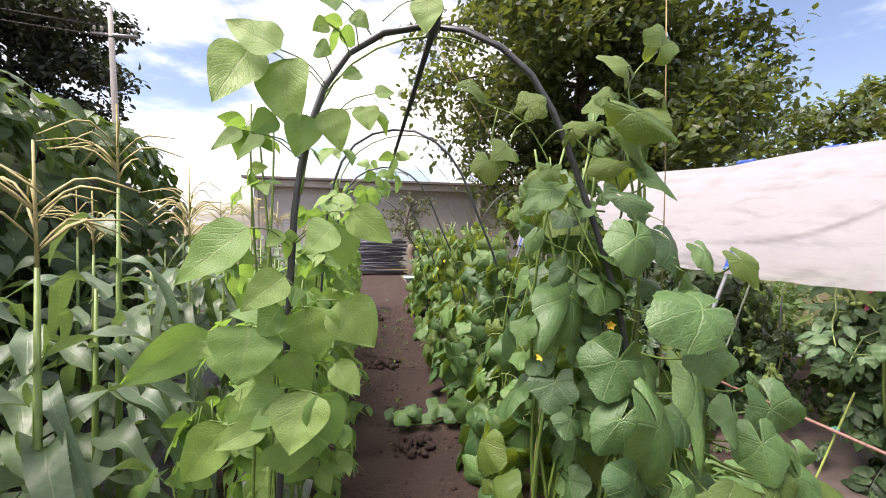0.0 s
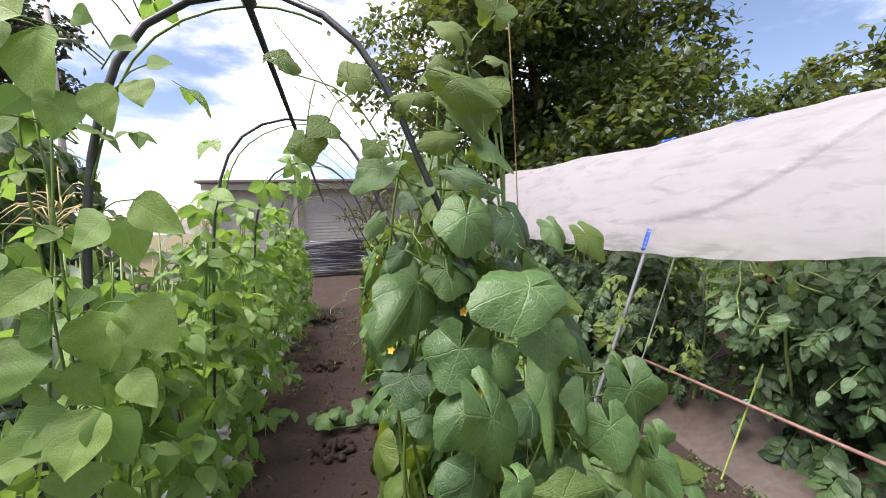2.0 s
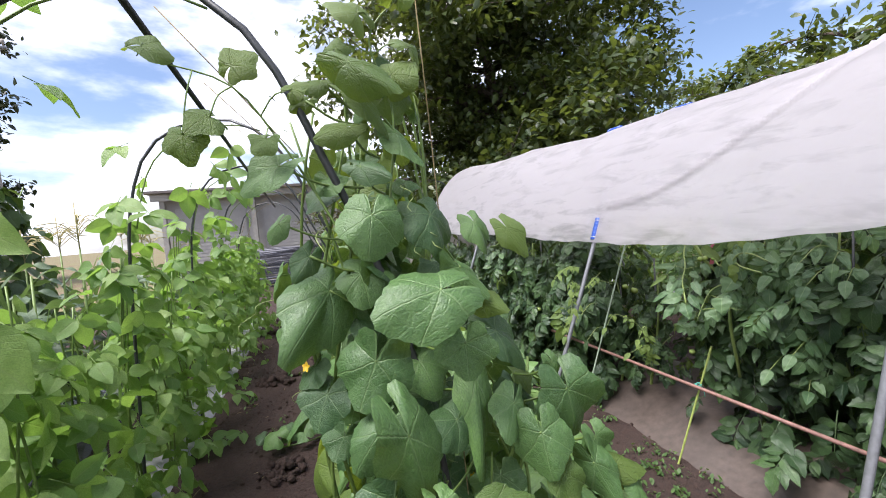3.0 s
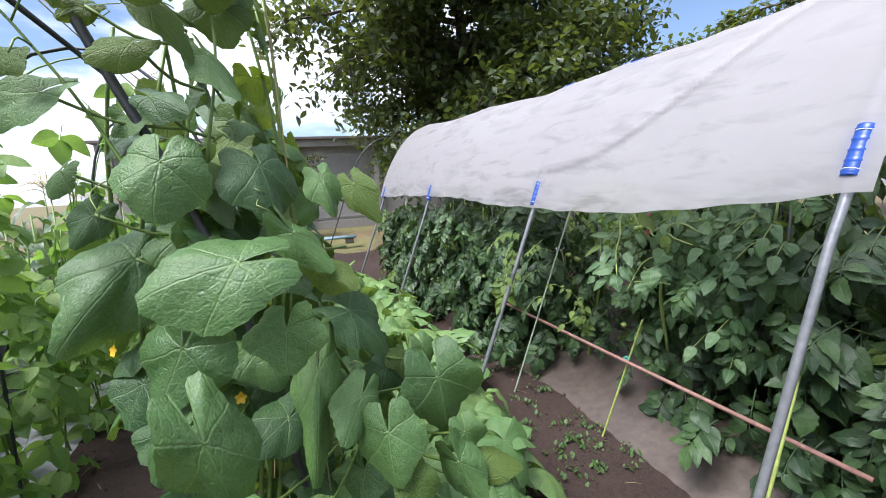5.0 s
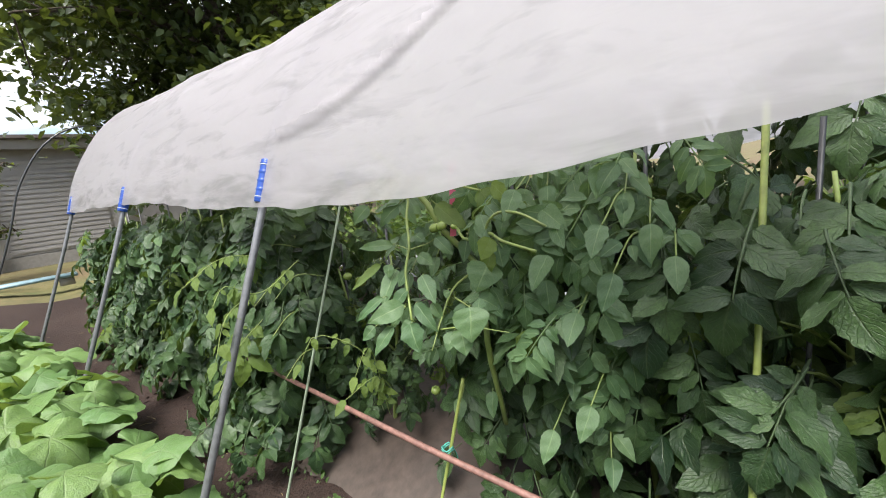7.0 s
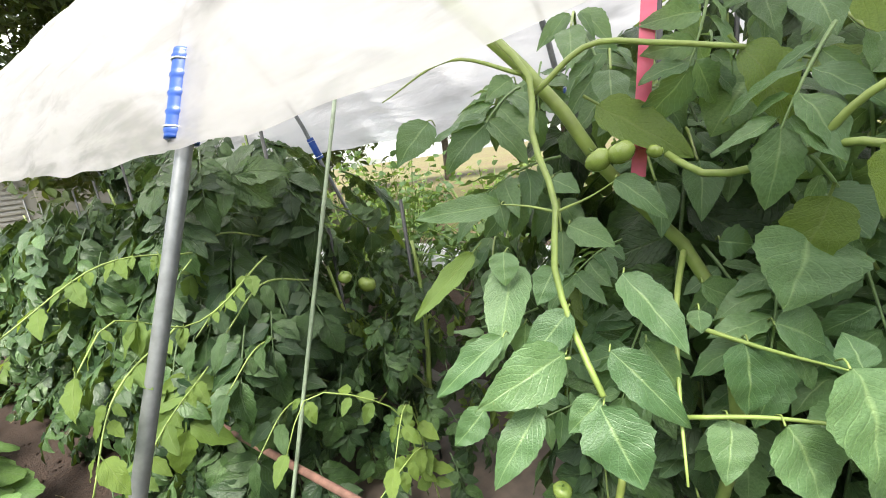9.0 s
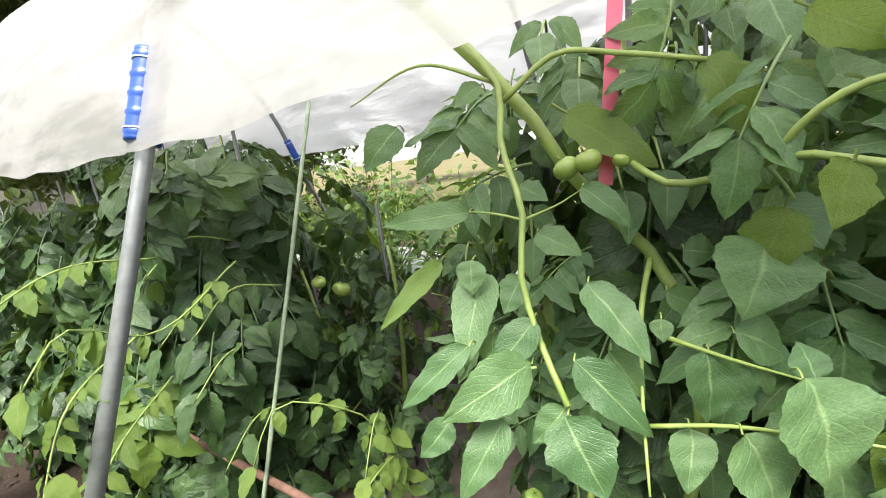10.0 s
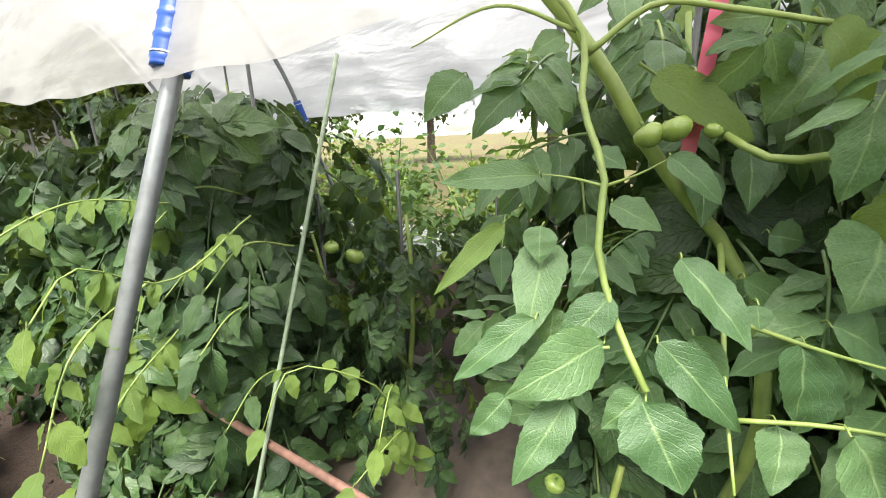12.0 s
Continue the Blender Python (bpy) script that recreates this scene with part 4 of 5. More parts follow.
shoot(main_cucumber, [(0.80, 1.16, 1.4), (0.84, 1.2, 1.7), (0.80, 1.21, 1.88), (0.90, 1.22, 2.0)],
      [(0.77, 1.18, 1.92), (0.88, 1.18, 1.99), (0.90, 1.18, 1.84), (0.71, 1.18, 1.82), (0.84, 1.16, 1.76)], YOUNG_CUCS, 0.13, 74, 0.2)
shoot(main_cucumber, [(0.70, 1.16, 1.3), (0.55, 1.2, 1.6), (0.45, 1.2, 1.74), (0.28, 1.2, 1.8)],
      [(0.46, 1.18, 1.78), (0.28, 1.18, 1.82), (0.59, 1.16, 1.72), (0.40, 1.18, 1.66), (0.52, 1.15, 1.6), (0.34, 1.18, 1.62)], YOUNG_CUCS, 0.085, 75, 0.0)
for i, y in enumerate(np.arange(1.75, 7.0, 0.55)):
    cucumber_vine(0.86 + 0.03 * rng.normal(), y, rng.uniform(1.25, 1.6) if i else 1.7, 85 if i < 4 else 60, 0.36, 0.14, 0.19, 210 + i, fresh=0.4)


# ---- low squash spreading beside the cucumbers ----
def squash_plant(x, y, count, rx, ry, seed):
    r = np.random.default_rng(seed)
    s = thing("squash_plant", "low sprawling squash, its lobed leaves coloured lighter to look lit", "squash plant", "squash beside the cucumbers", at=(x, y, -0.03))
    runners = Geo()
    for k in range(4):
        a = r.uniform(0, 6.28)
        runners.put(*tube_data(curve3([(0, 0, 0.02), (0.5 * rx * math.cos(a), 0.5 * ry * math.sin(a), 0.10), (rx * math.cos(a), ry * math.sin(a), 0.04)], 9), 0.006, 5))
    part("runner", runners, STEM, s)
    for i in range(count):
        a, q = r.uniform(0, 6.28), math.sqrt(r.uniform(0, 1))
        p = np.array([rx * q * math.cos(a), ry * q * math.sin(a), r.uniform(0.12, 0.42) * (1.1 - 0.5 * q)])
        n = np.array([0.35 * math.cos(a) + 0.15, 0.35 * math.sin(a) - 0.2, 1.0]) + r.normal(size=3) * 0.22
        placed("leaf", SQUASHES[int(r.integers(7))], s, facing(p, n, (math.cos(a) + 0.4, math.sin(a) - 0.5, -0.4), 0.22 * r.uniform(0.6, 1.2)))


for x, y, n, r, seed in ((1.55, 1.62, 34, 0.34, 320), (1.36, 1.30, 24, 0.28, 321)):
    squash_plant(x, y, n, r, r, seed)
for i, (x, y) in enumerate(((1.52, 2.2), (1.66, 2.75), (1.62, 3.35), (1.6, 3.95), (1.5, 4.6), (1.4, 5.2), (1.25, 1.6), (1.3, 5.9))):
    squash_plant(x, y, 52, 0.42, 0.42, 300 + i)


# ---- corn ----
def corn_blades(seed):
    r = np.random.default_rng(seed)
    prof = lambda t: 0.062 * min(1, (t + 0.04) / 0.16) * (1 - t ** 2.2) ** 0.8 + 0.002 if t < 1 else 0.002
    v, f, uv = blade_data(prof, 1.0, 20, 4, 0.35, 0.0, 0.012, seed)
    out, lift, fall = [], r.uniform(0.35, 0.75), r.uniform(1.2, 2.0)
    for x, y, z in v:
        out.append((x + 0.05 * y * math.sin(6 * y + seed), y * (1 - 0.32 * y), z + lift * y - fall * y * y * 0.72 + 0.035 * math.sin(13 * y + seed) * x / 0.06))
    return Geo().put(out, f, uv).mesh("corn_blade", CORN_LEAF)


CORNS = [corn_blades(s) for s in range(7)]


def corn(x, y, height, seed):
    r = np.random.default_rng(seed)
    c = thing("corn_plant", "corn plant with long arching blades and a pale tassel", "corn plant", "corn in the bed", at=(x, y, 0.0))
    height *= 0.86 if seed % 3 else 1.0
    part("stalk", tube([(0, 0, -0.05), (0.01, 0, height * 0.5), (0.02, 0.01, height)], [0.016, 0.012, 0.006], 8), CORN_STEM, c)
    turn = r.uniform(0, 3.14)
    for i in range(11):
        z = height * (0.10 + 0.078 * i)
        a = turn + (i % 2) * math.pi + r.uniform(-0.35, 0.35)
        m = Matrix.Translation((0, 0, z)) @ Matrix.Rotation(a, 4, "Z") @ Matrix.Rotation(r.uniform(-0.1, 0.3), 4, "X") @ Matrix.Scale(r.uniform(0.55, 0.85) * (1 - 0.25 * (i > 8)), 4)
        placed("blade", CORNS[int(r.integers(7))], c, m)
    if seed % 3:
        return
    t = Geo()
    t.put(*tube_data([(0.02, 0.01, height), (0.02, 0.01, height + 0.32)], [0.005, 0.003], 5))
    for k in range(13):
        a, z = r.uniform(0, 6.28), height + r.uniform(0.03, 0.16)
        d = np.array([math.cos(a), math.sin(a), 0])
        p = np.array([0.02, 0.01, z])
        t.put(*tube_data(curve3([p, p + d * 0.09 + np.array([0, 0, 0.08]), p + d * r.uniform(0.16, 0.24) + np.array([0, 0, r.uniform(0.0, 0.09)])], 6), [0.002, 0.0036, 0.0036, 0.0036, 0.003, 0.0014], 4))
    part("tassel", t, TASSEL, c, "pale straw-coloured tassel")


k = 0
for x in (-0.98, -1.42, -1.9):
    for y in np.arange(0.55, 7.0, 0.42 if x > -1.2 else 0.62):
        k += 1
        corn(x + 0.06 * rng.normal(), y + 0.06 * rng.normal(), rng.uniform(1.25, 1.5), 400 + k)

corn(-0.85, 1.20, 1.30, 999)
corn(-0.98, 1.80, 1.55, 1002)
corn(-1.02, 2.55, 1.42, 1005)


# ---- rain shelter ----
HOOPS = (0.86, 2.385, 4.08, 5.62)
MID = 3.155
SECTION = curve3([(-1.36, -0.25), (-0.79, 1.18), (-0.705, 1.40), (-0.585, 1.60), (-0.42, 1.80), (-0.22, 1.945), (0.0, 2.0),
                  (0.22, 1.945), (0.42, 1.80), (0.585, 1.60), (0.705, 1.40), (0.79, 1.18), (1.36, -0.25)], 61)


def reach(z):
    """How far a hoop stands from its middle at height z."""
    return -float(np.interp(z, [q[1] for q in SECTION[:31]], [q[0] for q in SECTION[:31]]))


def lift(y):
    """The ridge climbs a little towards the far end."""
    return 0.035 * max(0, y - 3)


def hoop_points(y):
    c = MID + shift(y)
    pts = []
    for q in SECTION:
        x = q[0]
        if y < 1 and q[1] < 1.18:
            x = math.copysign(0.80 + 0.31 * (1.18 - q[1]), q[0])
        pts.append((c + x, y, q[1] + lift(y) * smooth(0.9, 2.0, q[1])))
    return pts


def clip_mesh():
    """A ribbed half-round plastic clip, 0.146 long, along +z."""
    g = Geo()
    zs, v, n = np.linspace(0, 0.146, 35), [], 14
    for i, z in enumerate(zs):
        rib = 0.0022 if i % 7 == 3 else 0.0
        for j in range(n):
            a = 2 * math.pi * j / n
            flat = 1.25 if math.cos(a) > 0.4 else 1.0
            v.append(((0.023 + rib) * math.cos(a) * flat, (0.023 + rib) * math.sin(a), z))
    g.put(v, [(i * n + j, i * n + (j + 1) % n, (i + 1) * n + (j + 1) % n, (i + 1) * n + j) for i in range(len(zs) - 1) for j in range(n)]
          + [tuple(range(n))[::-1], tuple(range((len(zs) - 1) * n, len(zs) * n))])
    return g.mesh("clip", BLUE)


shelter = thing("rain_shelter", "long rain shelter of milky film over steel hoops above the tomatoes", "rain shelter")
for y in HOOPS:
    part("hoop", tube(hoop_points(y), 0.0128, 12), GREY_PIPE, shelter, "dull grey steel pipe hoop")
part("purlin", tube([(MID + shift(y), y, 1.968 + lift(y)) for y in np.linspace(0.82, 5.7, 14)], 0.0095, 8), GREY_PIPE, shelter)


def brace_z(y):
    """Height of the diagonal brace, and of the fold that it lifts in the film."""
    return 1.37 + 0.61 * (max(0, 2.42 - y) / 1.2) ** 2.3


brace = []
for t in np.linspace(0, 1, 14):
    z = brace_z(2.42 - 1.2 * t)
    brace.append((MID - reach(min(z, 1.985)) + 0.004, 2.42 - 1.2 * t, z - 0.006))
part("brace", tube(brace, 0.010, 8), DARK_PIPE, shelter, "dark diagonal brace under the film")
CLIP = clip_mesh()
BAND = tube([(0.0258 * math.cos(t), 0.0240 * math.sin(t), 0) for t in np.linspace(0, 6.2832, 21)], 0.0016, 5).mesh("band", WHITE)


def add_clip(m):
    clip = placed("clip", CLIP, shelter, m)
    tagged(clip, "blue plastic pipe clip")
    for z in (0.018, 0.128):
        placed("band", BAND, clip, pose(0.002, 0, z))


for y in HOOPS:
    c = MID + shift(y)
    z = 1.283 if y < 1 else 1.16
    rise = lift(y) * smooth(0.9, 2.0, z)
    for s in (-1, 1):
        a, b = Vector((c + s * (reach(z) + 0.008), y, z + rise)), Vector((c + s * (reach(z + 0.16) + 0.008), y, z + 0.16 + rise))
        add_clip(facing(a, b - a, (0, 1, 0)))
for y, dx in ((2.30, -0.02), (2.95, 0.0)):
    add_clip(facing((MID + dx + shift(y), y, 2.006), (0, 1, 0.02), (0, 0, 1)))


def hem(y):
    return 1.14 + 0.10 * (max(0, 2.4 - y) / 1.6) ** 2.6 - 0.012 * math.exp(-(((y - 1.75) / 0.3) ** 2)) + 0.05 * smooth(2.5, 3.8, y) - 0.02 * smooth(4.2, 5.5, y)


film, ny, ns = Geo(), 300, 130
half = len(SECTION) // 2
LEFT_Z, LEFT_X = SECTION[: half + 1, 1], -SECTION[: half + 1, 0]
fv = []
for j in range(ny):
    y = 0.80 + (5.74 - 0.80) * j / (ny - 1)
    sag = smooth(0.02, 0.6, min(abs(y - h) for h in HOOPS))
    c, low = MID + shift(y), hem(y) + 0.004 * math.sin(y * 8 + math.sin(y * 3)) + 0.003 * math.sin(y * 23)
    for i in range(ns):
        s = 2 * i / (ns - 1) - 1
        side, u = math.copysign(1, s), 1 - abs(s)
        # u runs from the hem (0) to the ridge (1)
        z = low + (2.0 - low) * math.sin(u * math.pi / 2) ** 0.85
        x = float(np.interp(z, LEFT_Z, LEFT_X))
        out = 0.0162 + sag * (0.014 * noise.noise(Vector((y * 1.7, u * 2.5, side))) - 0.022 * math.sin(math.pi * u) - 0.030 * u ** 4)
        out += 0.007 * math.exp(-((min(abs(y - h) for h in HOOPS) / 0.022) ** 2))
        fold = noise.noise(Vector((y * 1.3 + u * 1.6, u * 3.0 - y * 1.2, 3 + side)))
        out += sag * 0.016 * (1 - abs(fold) * 2.4)
        pull = noise.noise(Vector((y * 1.0, u * 22, 5))) + 0.5 * noise.noise(Vector((y * 6.0, u * 30, 7)))
        out += sag * 0.016 * pull * (1 - u) ** 3
        if 1.15 < y < 2.33 and side < 0:
            k = z - brace_z(y)
            out += 0.024 * math.exp(-((k / 0.014) ** 2)) - 0.016 * math.exp(-(((k - 0.035) / 0.02) ** 2)) - 0.010 * math.exp(-(((k + 0.035) / 0.02) ** 2))
        nx, nz = (0.95 * (1 - u), 0.3 + 0.7 * u)
        fv.append((c + side * (x + out * nx), y, z + out * nz + lift(y) * smooth(0.9, 2.0, z)))
film.put(fv, [(j * ns + i, j * ns + i + 1, (j + 1) * ns + i + 1, (j + 1) * ns + i) for j in range(ny - 1) for i in range(ns - 1)])
part("film", film, FILM, shelter, "milky creased plastic film")

bare = thing("bare_hoop", "thin dark bare hoop past the end of the rain shelter", "hoop", at=(0, 7.0, 0))
part("pipe", tube([(p[0] - 0.25, p[1] - 7.0, p[2] * 0.98) for p in hoop_points(7.0)], 0.009, 8), DARK_PIPE, bare)


def stake(name, label, a, b, r, material):
    a, b = Vector(a), Vector(b)
    s = thing(name, label, "stake", "thin garden stakes", at=a)
    d = b - a
    pts = [tuple(d * t) for t in np.linspace(0, 1, 26)]
    part("rod", tube(pts, [r * (1.12 if i % 4 == 0 else 1) for i in range(26)], 8), material, s)
    return s


stake("garden_stake", "thin pale green ribbed stake beside the tomatoes", (2.20, 2.53, -0.27), (2.86, 2.61, 1.27), 0.0055, PALE_STAKE)
stake("garden_stake", "short yellow-green stake tied to the pole", (2.41, 1.90, -0.25), (2.64, 1.81, 0.55), 0.0055, GREEN_STAKE)
stake("garden_stake", "tall yellow-green stake beside the steel pipe", (2.32, 1.03, -0.25), (2.85, 1.09, 1.27), 0.0065, GREEN_STAKE)
hose = thing("bed_edge_pole", "rusty pinkish pole laid along the tomato bed", "pole", at=(2.45, 2.8, 0.34))
part("rod", tube([(0.0, 0.35, 0.02), (0.07, -0.9, 0.0), (0.19, -1.95, -0.05)], 0.010, 8), RUST, hose)


def knot(at, seed, size=0.03):
    r = np.random.default_rng(seed)
    g = Geo()
    for k in range(2):
        g.put(*tube_data([(size * 0.6 * math.cos(t), size * 0.6 * math.sin(t), 0.008 * k + 0.004 * math.sin(3 * t)) for t in np.linspace(0, 6.28, 13)], 0.0025, 5))
    for k in range(2):
        g.put(*tube_data(curve3([(size * 0.6, 0, 0), (size * r.uniform(0.8, 1.4), size * r.uniform(-1, 1), -size * 0.8), (size * r.uniform(0.6, 1.4), size * r.uniform(-1, 1), -size * 2.4)], 6), 0.002, 4))
    t = thing("twine_knot", "turquoise twine knotted round the pole", "twine", "twine knots", at=at)
    part("twine", g, TWINE, t)


knot((2.565, 1.838, 0.33), 1)
knot((2.09, 0.90, 0.29), 2, 0.05)


# ---- tomatoes ----
def fruit_mesh(seed):
    r = np.random.default_rng(seed)
    v, n, m = [], 14, 10
    for i in range(m + 1):
        t = math.pi * i / m
        for j in range(n):
            a = 2 * math.pi * j / n
            rad = math.sin(t) * (1 + 0.04 * math.cos(5 * a + seed)) ** (1 if t < 1.6 else 0.4)
            z = 0.82 * math.cos(t) - 0.16 * math.exp(-((t / 0.4) ** 2))
            v.append((rad * math.cos(a), rad * math.sin(a), z))
    g = Geo().put(v, [(i * n + j, (i + 1) * n + j, (i + 1) * n + (j + 1) % n, i * n + (j + 1) % n) for i in range(m) for j in range(n)])
    return g.mesh("tomato", TOMATO)


CALYX = Geo()
for k in range(5):
    CALYX.put(*blade_data(ovate(0.16, 0.4), 0.7, 4, 2, 0.2, 0.3, 0.02, k), m=pose(0, 0, 0.72, 10, 0, 72 * k))
CALYX.put(*tube_data([(0, 0, 0.7), (0, 0.05, 1.1)], 0.09, 5))
CALYX = CALYX.mesh("calyx", STEM)
FRUIT = [fruit_mesh(s) for s in range(3)]


def fruit(parent, at, size, seed):
    r = np.random.default_rng(seed)
    m = Matrix.Translation(at) @ pose(0, 0, 0, r.uniform(-25, 25), r.uniform(-25, 25), r.uniform(0, 360)) @ Matrix.Scale(size, 4)
    f = placed("tomato", FRUIT[seed % 3], parent, m)
    placed("calyx", CALYX, f, Matrix.Identity(4))


def tomato_plant(x, y, height, count, rx, ry, size, seed, low=0.12, fruits=3, young=0.06):
    r = np.random.default_rng(seed)
    z0 = ground_z(x, y)
    p = thing("tomato_plant", "staked tomato plant with dense dark green leaves and unripe fruit", "tomato plant", "tomatoes under the shelter", at=(x, y, z0))
    stems = Geo()
    ph = r.uniform(0, 6)
    axis = np.array([(0.04 * math.cos(ph + 3 * t), 0.05 * math.sin(ph + 3 * t), height * t) for t in np.linspace(0, 1, 14)])
    stems.put(*tube_data(axis, np.linspace(0.012, 0.005, 14), 7))
    for k in range(5):
        q = int(r.integers(2, 10))
        a = r.uniform(0, 6.28)
        stems.put(*tube_data(curve3([axis[q], axis[q] + np.array([rx * 0.35 * math.cos(a), ry * 0.35 * math.sin(a), 0.10]), axis[q] + np.array([rx * 0.65 * math.cos(a), ry * 0.65 * math.sin(a), 0.15])], 7), np.linspace(0.006, 0.002, 7), 5))
    part("stem", stems, PALE_STEM, p)
    part("stake", tube([(0.05, 0.03, -0.1), (0.07, 0.03, height + 0.12)], 0.006, 6), DARK_PIPE, p, "dark thin support stake")
    for i in range(count):
        u, a = r.uniform(0, 1), r.uniform(0, 6.28)
        h = low + (height - low) * u
        w = r.uniform(0.2, 0.9) * (1 - 0.2 * u)
        d = np.array([math.cos(a), math.sin(a), 0])
        at = np.array([d[0] * rx * w, d[1] * ry * w, h])
        n = d * 0.65 + np.array([0, 0, r.uniform(0.3, 0.9)]) + r.normal(size=3) * 0.2
        tip = d * 0.7 + np.array([0, 0, r.uniform(-1.2, -0.2)]) + r.normal(size=3) * 0.25
        placed("leaf", pick(YOUNGS) if r.uniform() < young else TOMS[int(r.integers(8))], p, facing(at, n, tip, size * r.uniform(0.7, 1.2)))
    for i in range(fruits):
        a, h = r.uniform(0, 6.28), r.uniform(0.2, 0.8) * height
        fruit(p, (rx * 0.6 * math.cos(a), ry * 0.6 * math.sin(a), h), r.uniform(0.018, 0.032), seed * 7 + i)
    return p


for i, y in enumerate((0.98, 1.36, 2.95, 3.35, 3.75, 4.15, 4.6, 5.0, 5.4, 5.8, 6.2)):
    far = y > 2.5
    tomato_plant((2.80 if far else 3.0) + shift(y), y, rng.uniform(1.0, 1.25), 120 if 1.2 < y < 1.5 else 185, 0.50 if far else 0.40, 0.32, 0.24, 500 + i, 0.03)
for i, y in enumerate((0.9, 1.7, 2.5, 3.3, 4.2, 4.9, 5.6)):
    thin = 2 < y < 4
    tomato_plant(3.5 + shift(y), y, 0.75 if thin else rng.uniform(1.4, 1.55), 45 if thin else 140, 0.30, 0.34 if thin else 0.42, 0.2 if thin else 0.27, 530 + i, young=0.3 if thin else 0.06)
tomato_plant(2.90, 2.50, 0.85, 70, 0.22, 0.24, 0.13, 560, fruits=1)
hero = tomato_plant(2.92, 1.78, 1.25, 95, 0.24, 0.34, 0.25, 561, fruits=3)


def spray(parent, pts, pairs, size, meshes=LEAFLETS, r=0.0024, seed=0, hang=0.8):
    """A leaf stalk through pts, given in the place's own metres, with leaflets in pairs and one at its end."""
    q = np.random.default_rng(seed)
    o = np.array(parent.location)
    line = curve3([np.array(p) - o for p in pts], 14)
    part("leaf_stalk", tube(line, np.linspace(r * 1.3, r * 0.7, 14), 6), PALE_STEM, parent)
    for i in range(pairs):
        k = 2 + int(10.5 * i / max(1, pairs))
        t = line[min(13, k + 1)] - line[k]
        across = np.cross(t / np.linalg.norm(t), (-0.75, -0.3, 0.55))
        for s in (-1, 1):
            tip = across * s * q.uniform(0.6, 1.1) + t / np.linalg.norm(t) * q.uniform(0.2, 0.8) + np.array([0, 0, -hang])
            n = np.array([-0.62, -0.35, 0.65]) + across * s * 0.25 + q.normal(size=3) * 0.22
            placed("leaflet", meshes[int(q.integers(len(meshes)))], parent, facing(line[k] + across * s * size * 0.14, n, tip, size * q.uniform(0.42, 1.08)))
    t = line[-1] - line[-2]
    placed("leaflet", meshes[int(q.integers(len(meshes)))], parent, facing(line[-1], np.array([-0.6, -0.3, 0.7]) + q.normal(size=3) * 0.15, t / np.linalg.norm(t) + np.array([0, 0, -0.4]), size * 1.05))


def bough(parent, pts, r, name="branch"):
    o = np.array(parent.location)
    part(name, tube(curve3([np.array(p) - o for p in pts], 14), np.linspace(r, r * (0.8 if name == "branch" else 0.3), 14), 8), PALE_STEM, parent, "thick pale green hairy stem" if name == "branch" else "")


for pts, r in (([(2.52, 1.98, 1.29), (2.567, 1.91, 1.199), (2.604, 1.861, 1.126), (2.614, 1.807, 1.033), (2.649, 1.77, 0.973), (2.667, 1.729, 0.922), (2.657, 1.695, 0.873), (2.614, 1.672, 0.817), (2.70, 1.70, 0.4)], 0.0095),
               ([(2.543, 1.906, 1.209), (2.552, 1.867, 1.153), (2.529, 1.859, 1.087), (2.49, 1.82, 1.002), (2.466, 1.817, 0.948), (2.444, 1.792, 0.883), (2.415, 1.755, 0.832)], 0.0042),
               ([(2.595, 1.729, 1.042), (2.57, 1.686, 1.019), (2.564, 1.637, 1.025), (2.555, 1.592, 1.04), (2.527, 1.538, 1.03), (2.52, 1.44, 1.01)], 0.0042),
               ([(2.556, 1.604, 1.041), (2.546, 1.58, 1.073), (2.544, 1.561, 1.087), (2.541, 1.50, 1.092), (2.55, 1.43, 1.06)], 0.0036),
               ([(2.557, 1.865, 1.133), (2.578, 1.802, 1.175), (2.599, 1.737, 1.162), (2.623, 1.66, 1.14)], 0.0036)):
    bough(hero, pts, r)
for pts, r in (([(2.554, 1.876, 1.158), (2.519, 1.948, 1.19), (2.486, 2.054, 1.158)], 0.0028),
               ([(2.645, 1.722, 0.913), (2.528, 1.711, 0.884), (2.46, 1.698, 0.82), (2.408, 1.684, 0.767)], 0.0040),
               ([(2.524, 1.697, 0.868), (2.496, 1.632, 0.866), (2.455, 1.581, 0.878)], 0.0030),
               ([(2.452, 1.691, 0.806), (2.457, 1.63, 0.822), (2.451, 1.57, 0.835), (2.455, 1.48, 0.84)], 0.0024),
               ([(2.49, 1.82, 0.999), (2.543, 1.791, 1.011), (2.55, 1.773, 1.022)], 0.0020),
               ([(2.49, 1.82, 0.999), (2.492, 1.852, 1.006), (2.493, 1.891, 1.01)], 0.0020),
               ([(2.43, 1.791, 0.858), (2.418, 1.82, 0.854), (2.407, 1.845, 0.852)], 0.0018)):
    bough(hero, pts, r, "leaf_stalk")
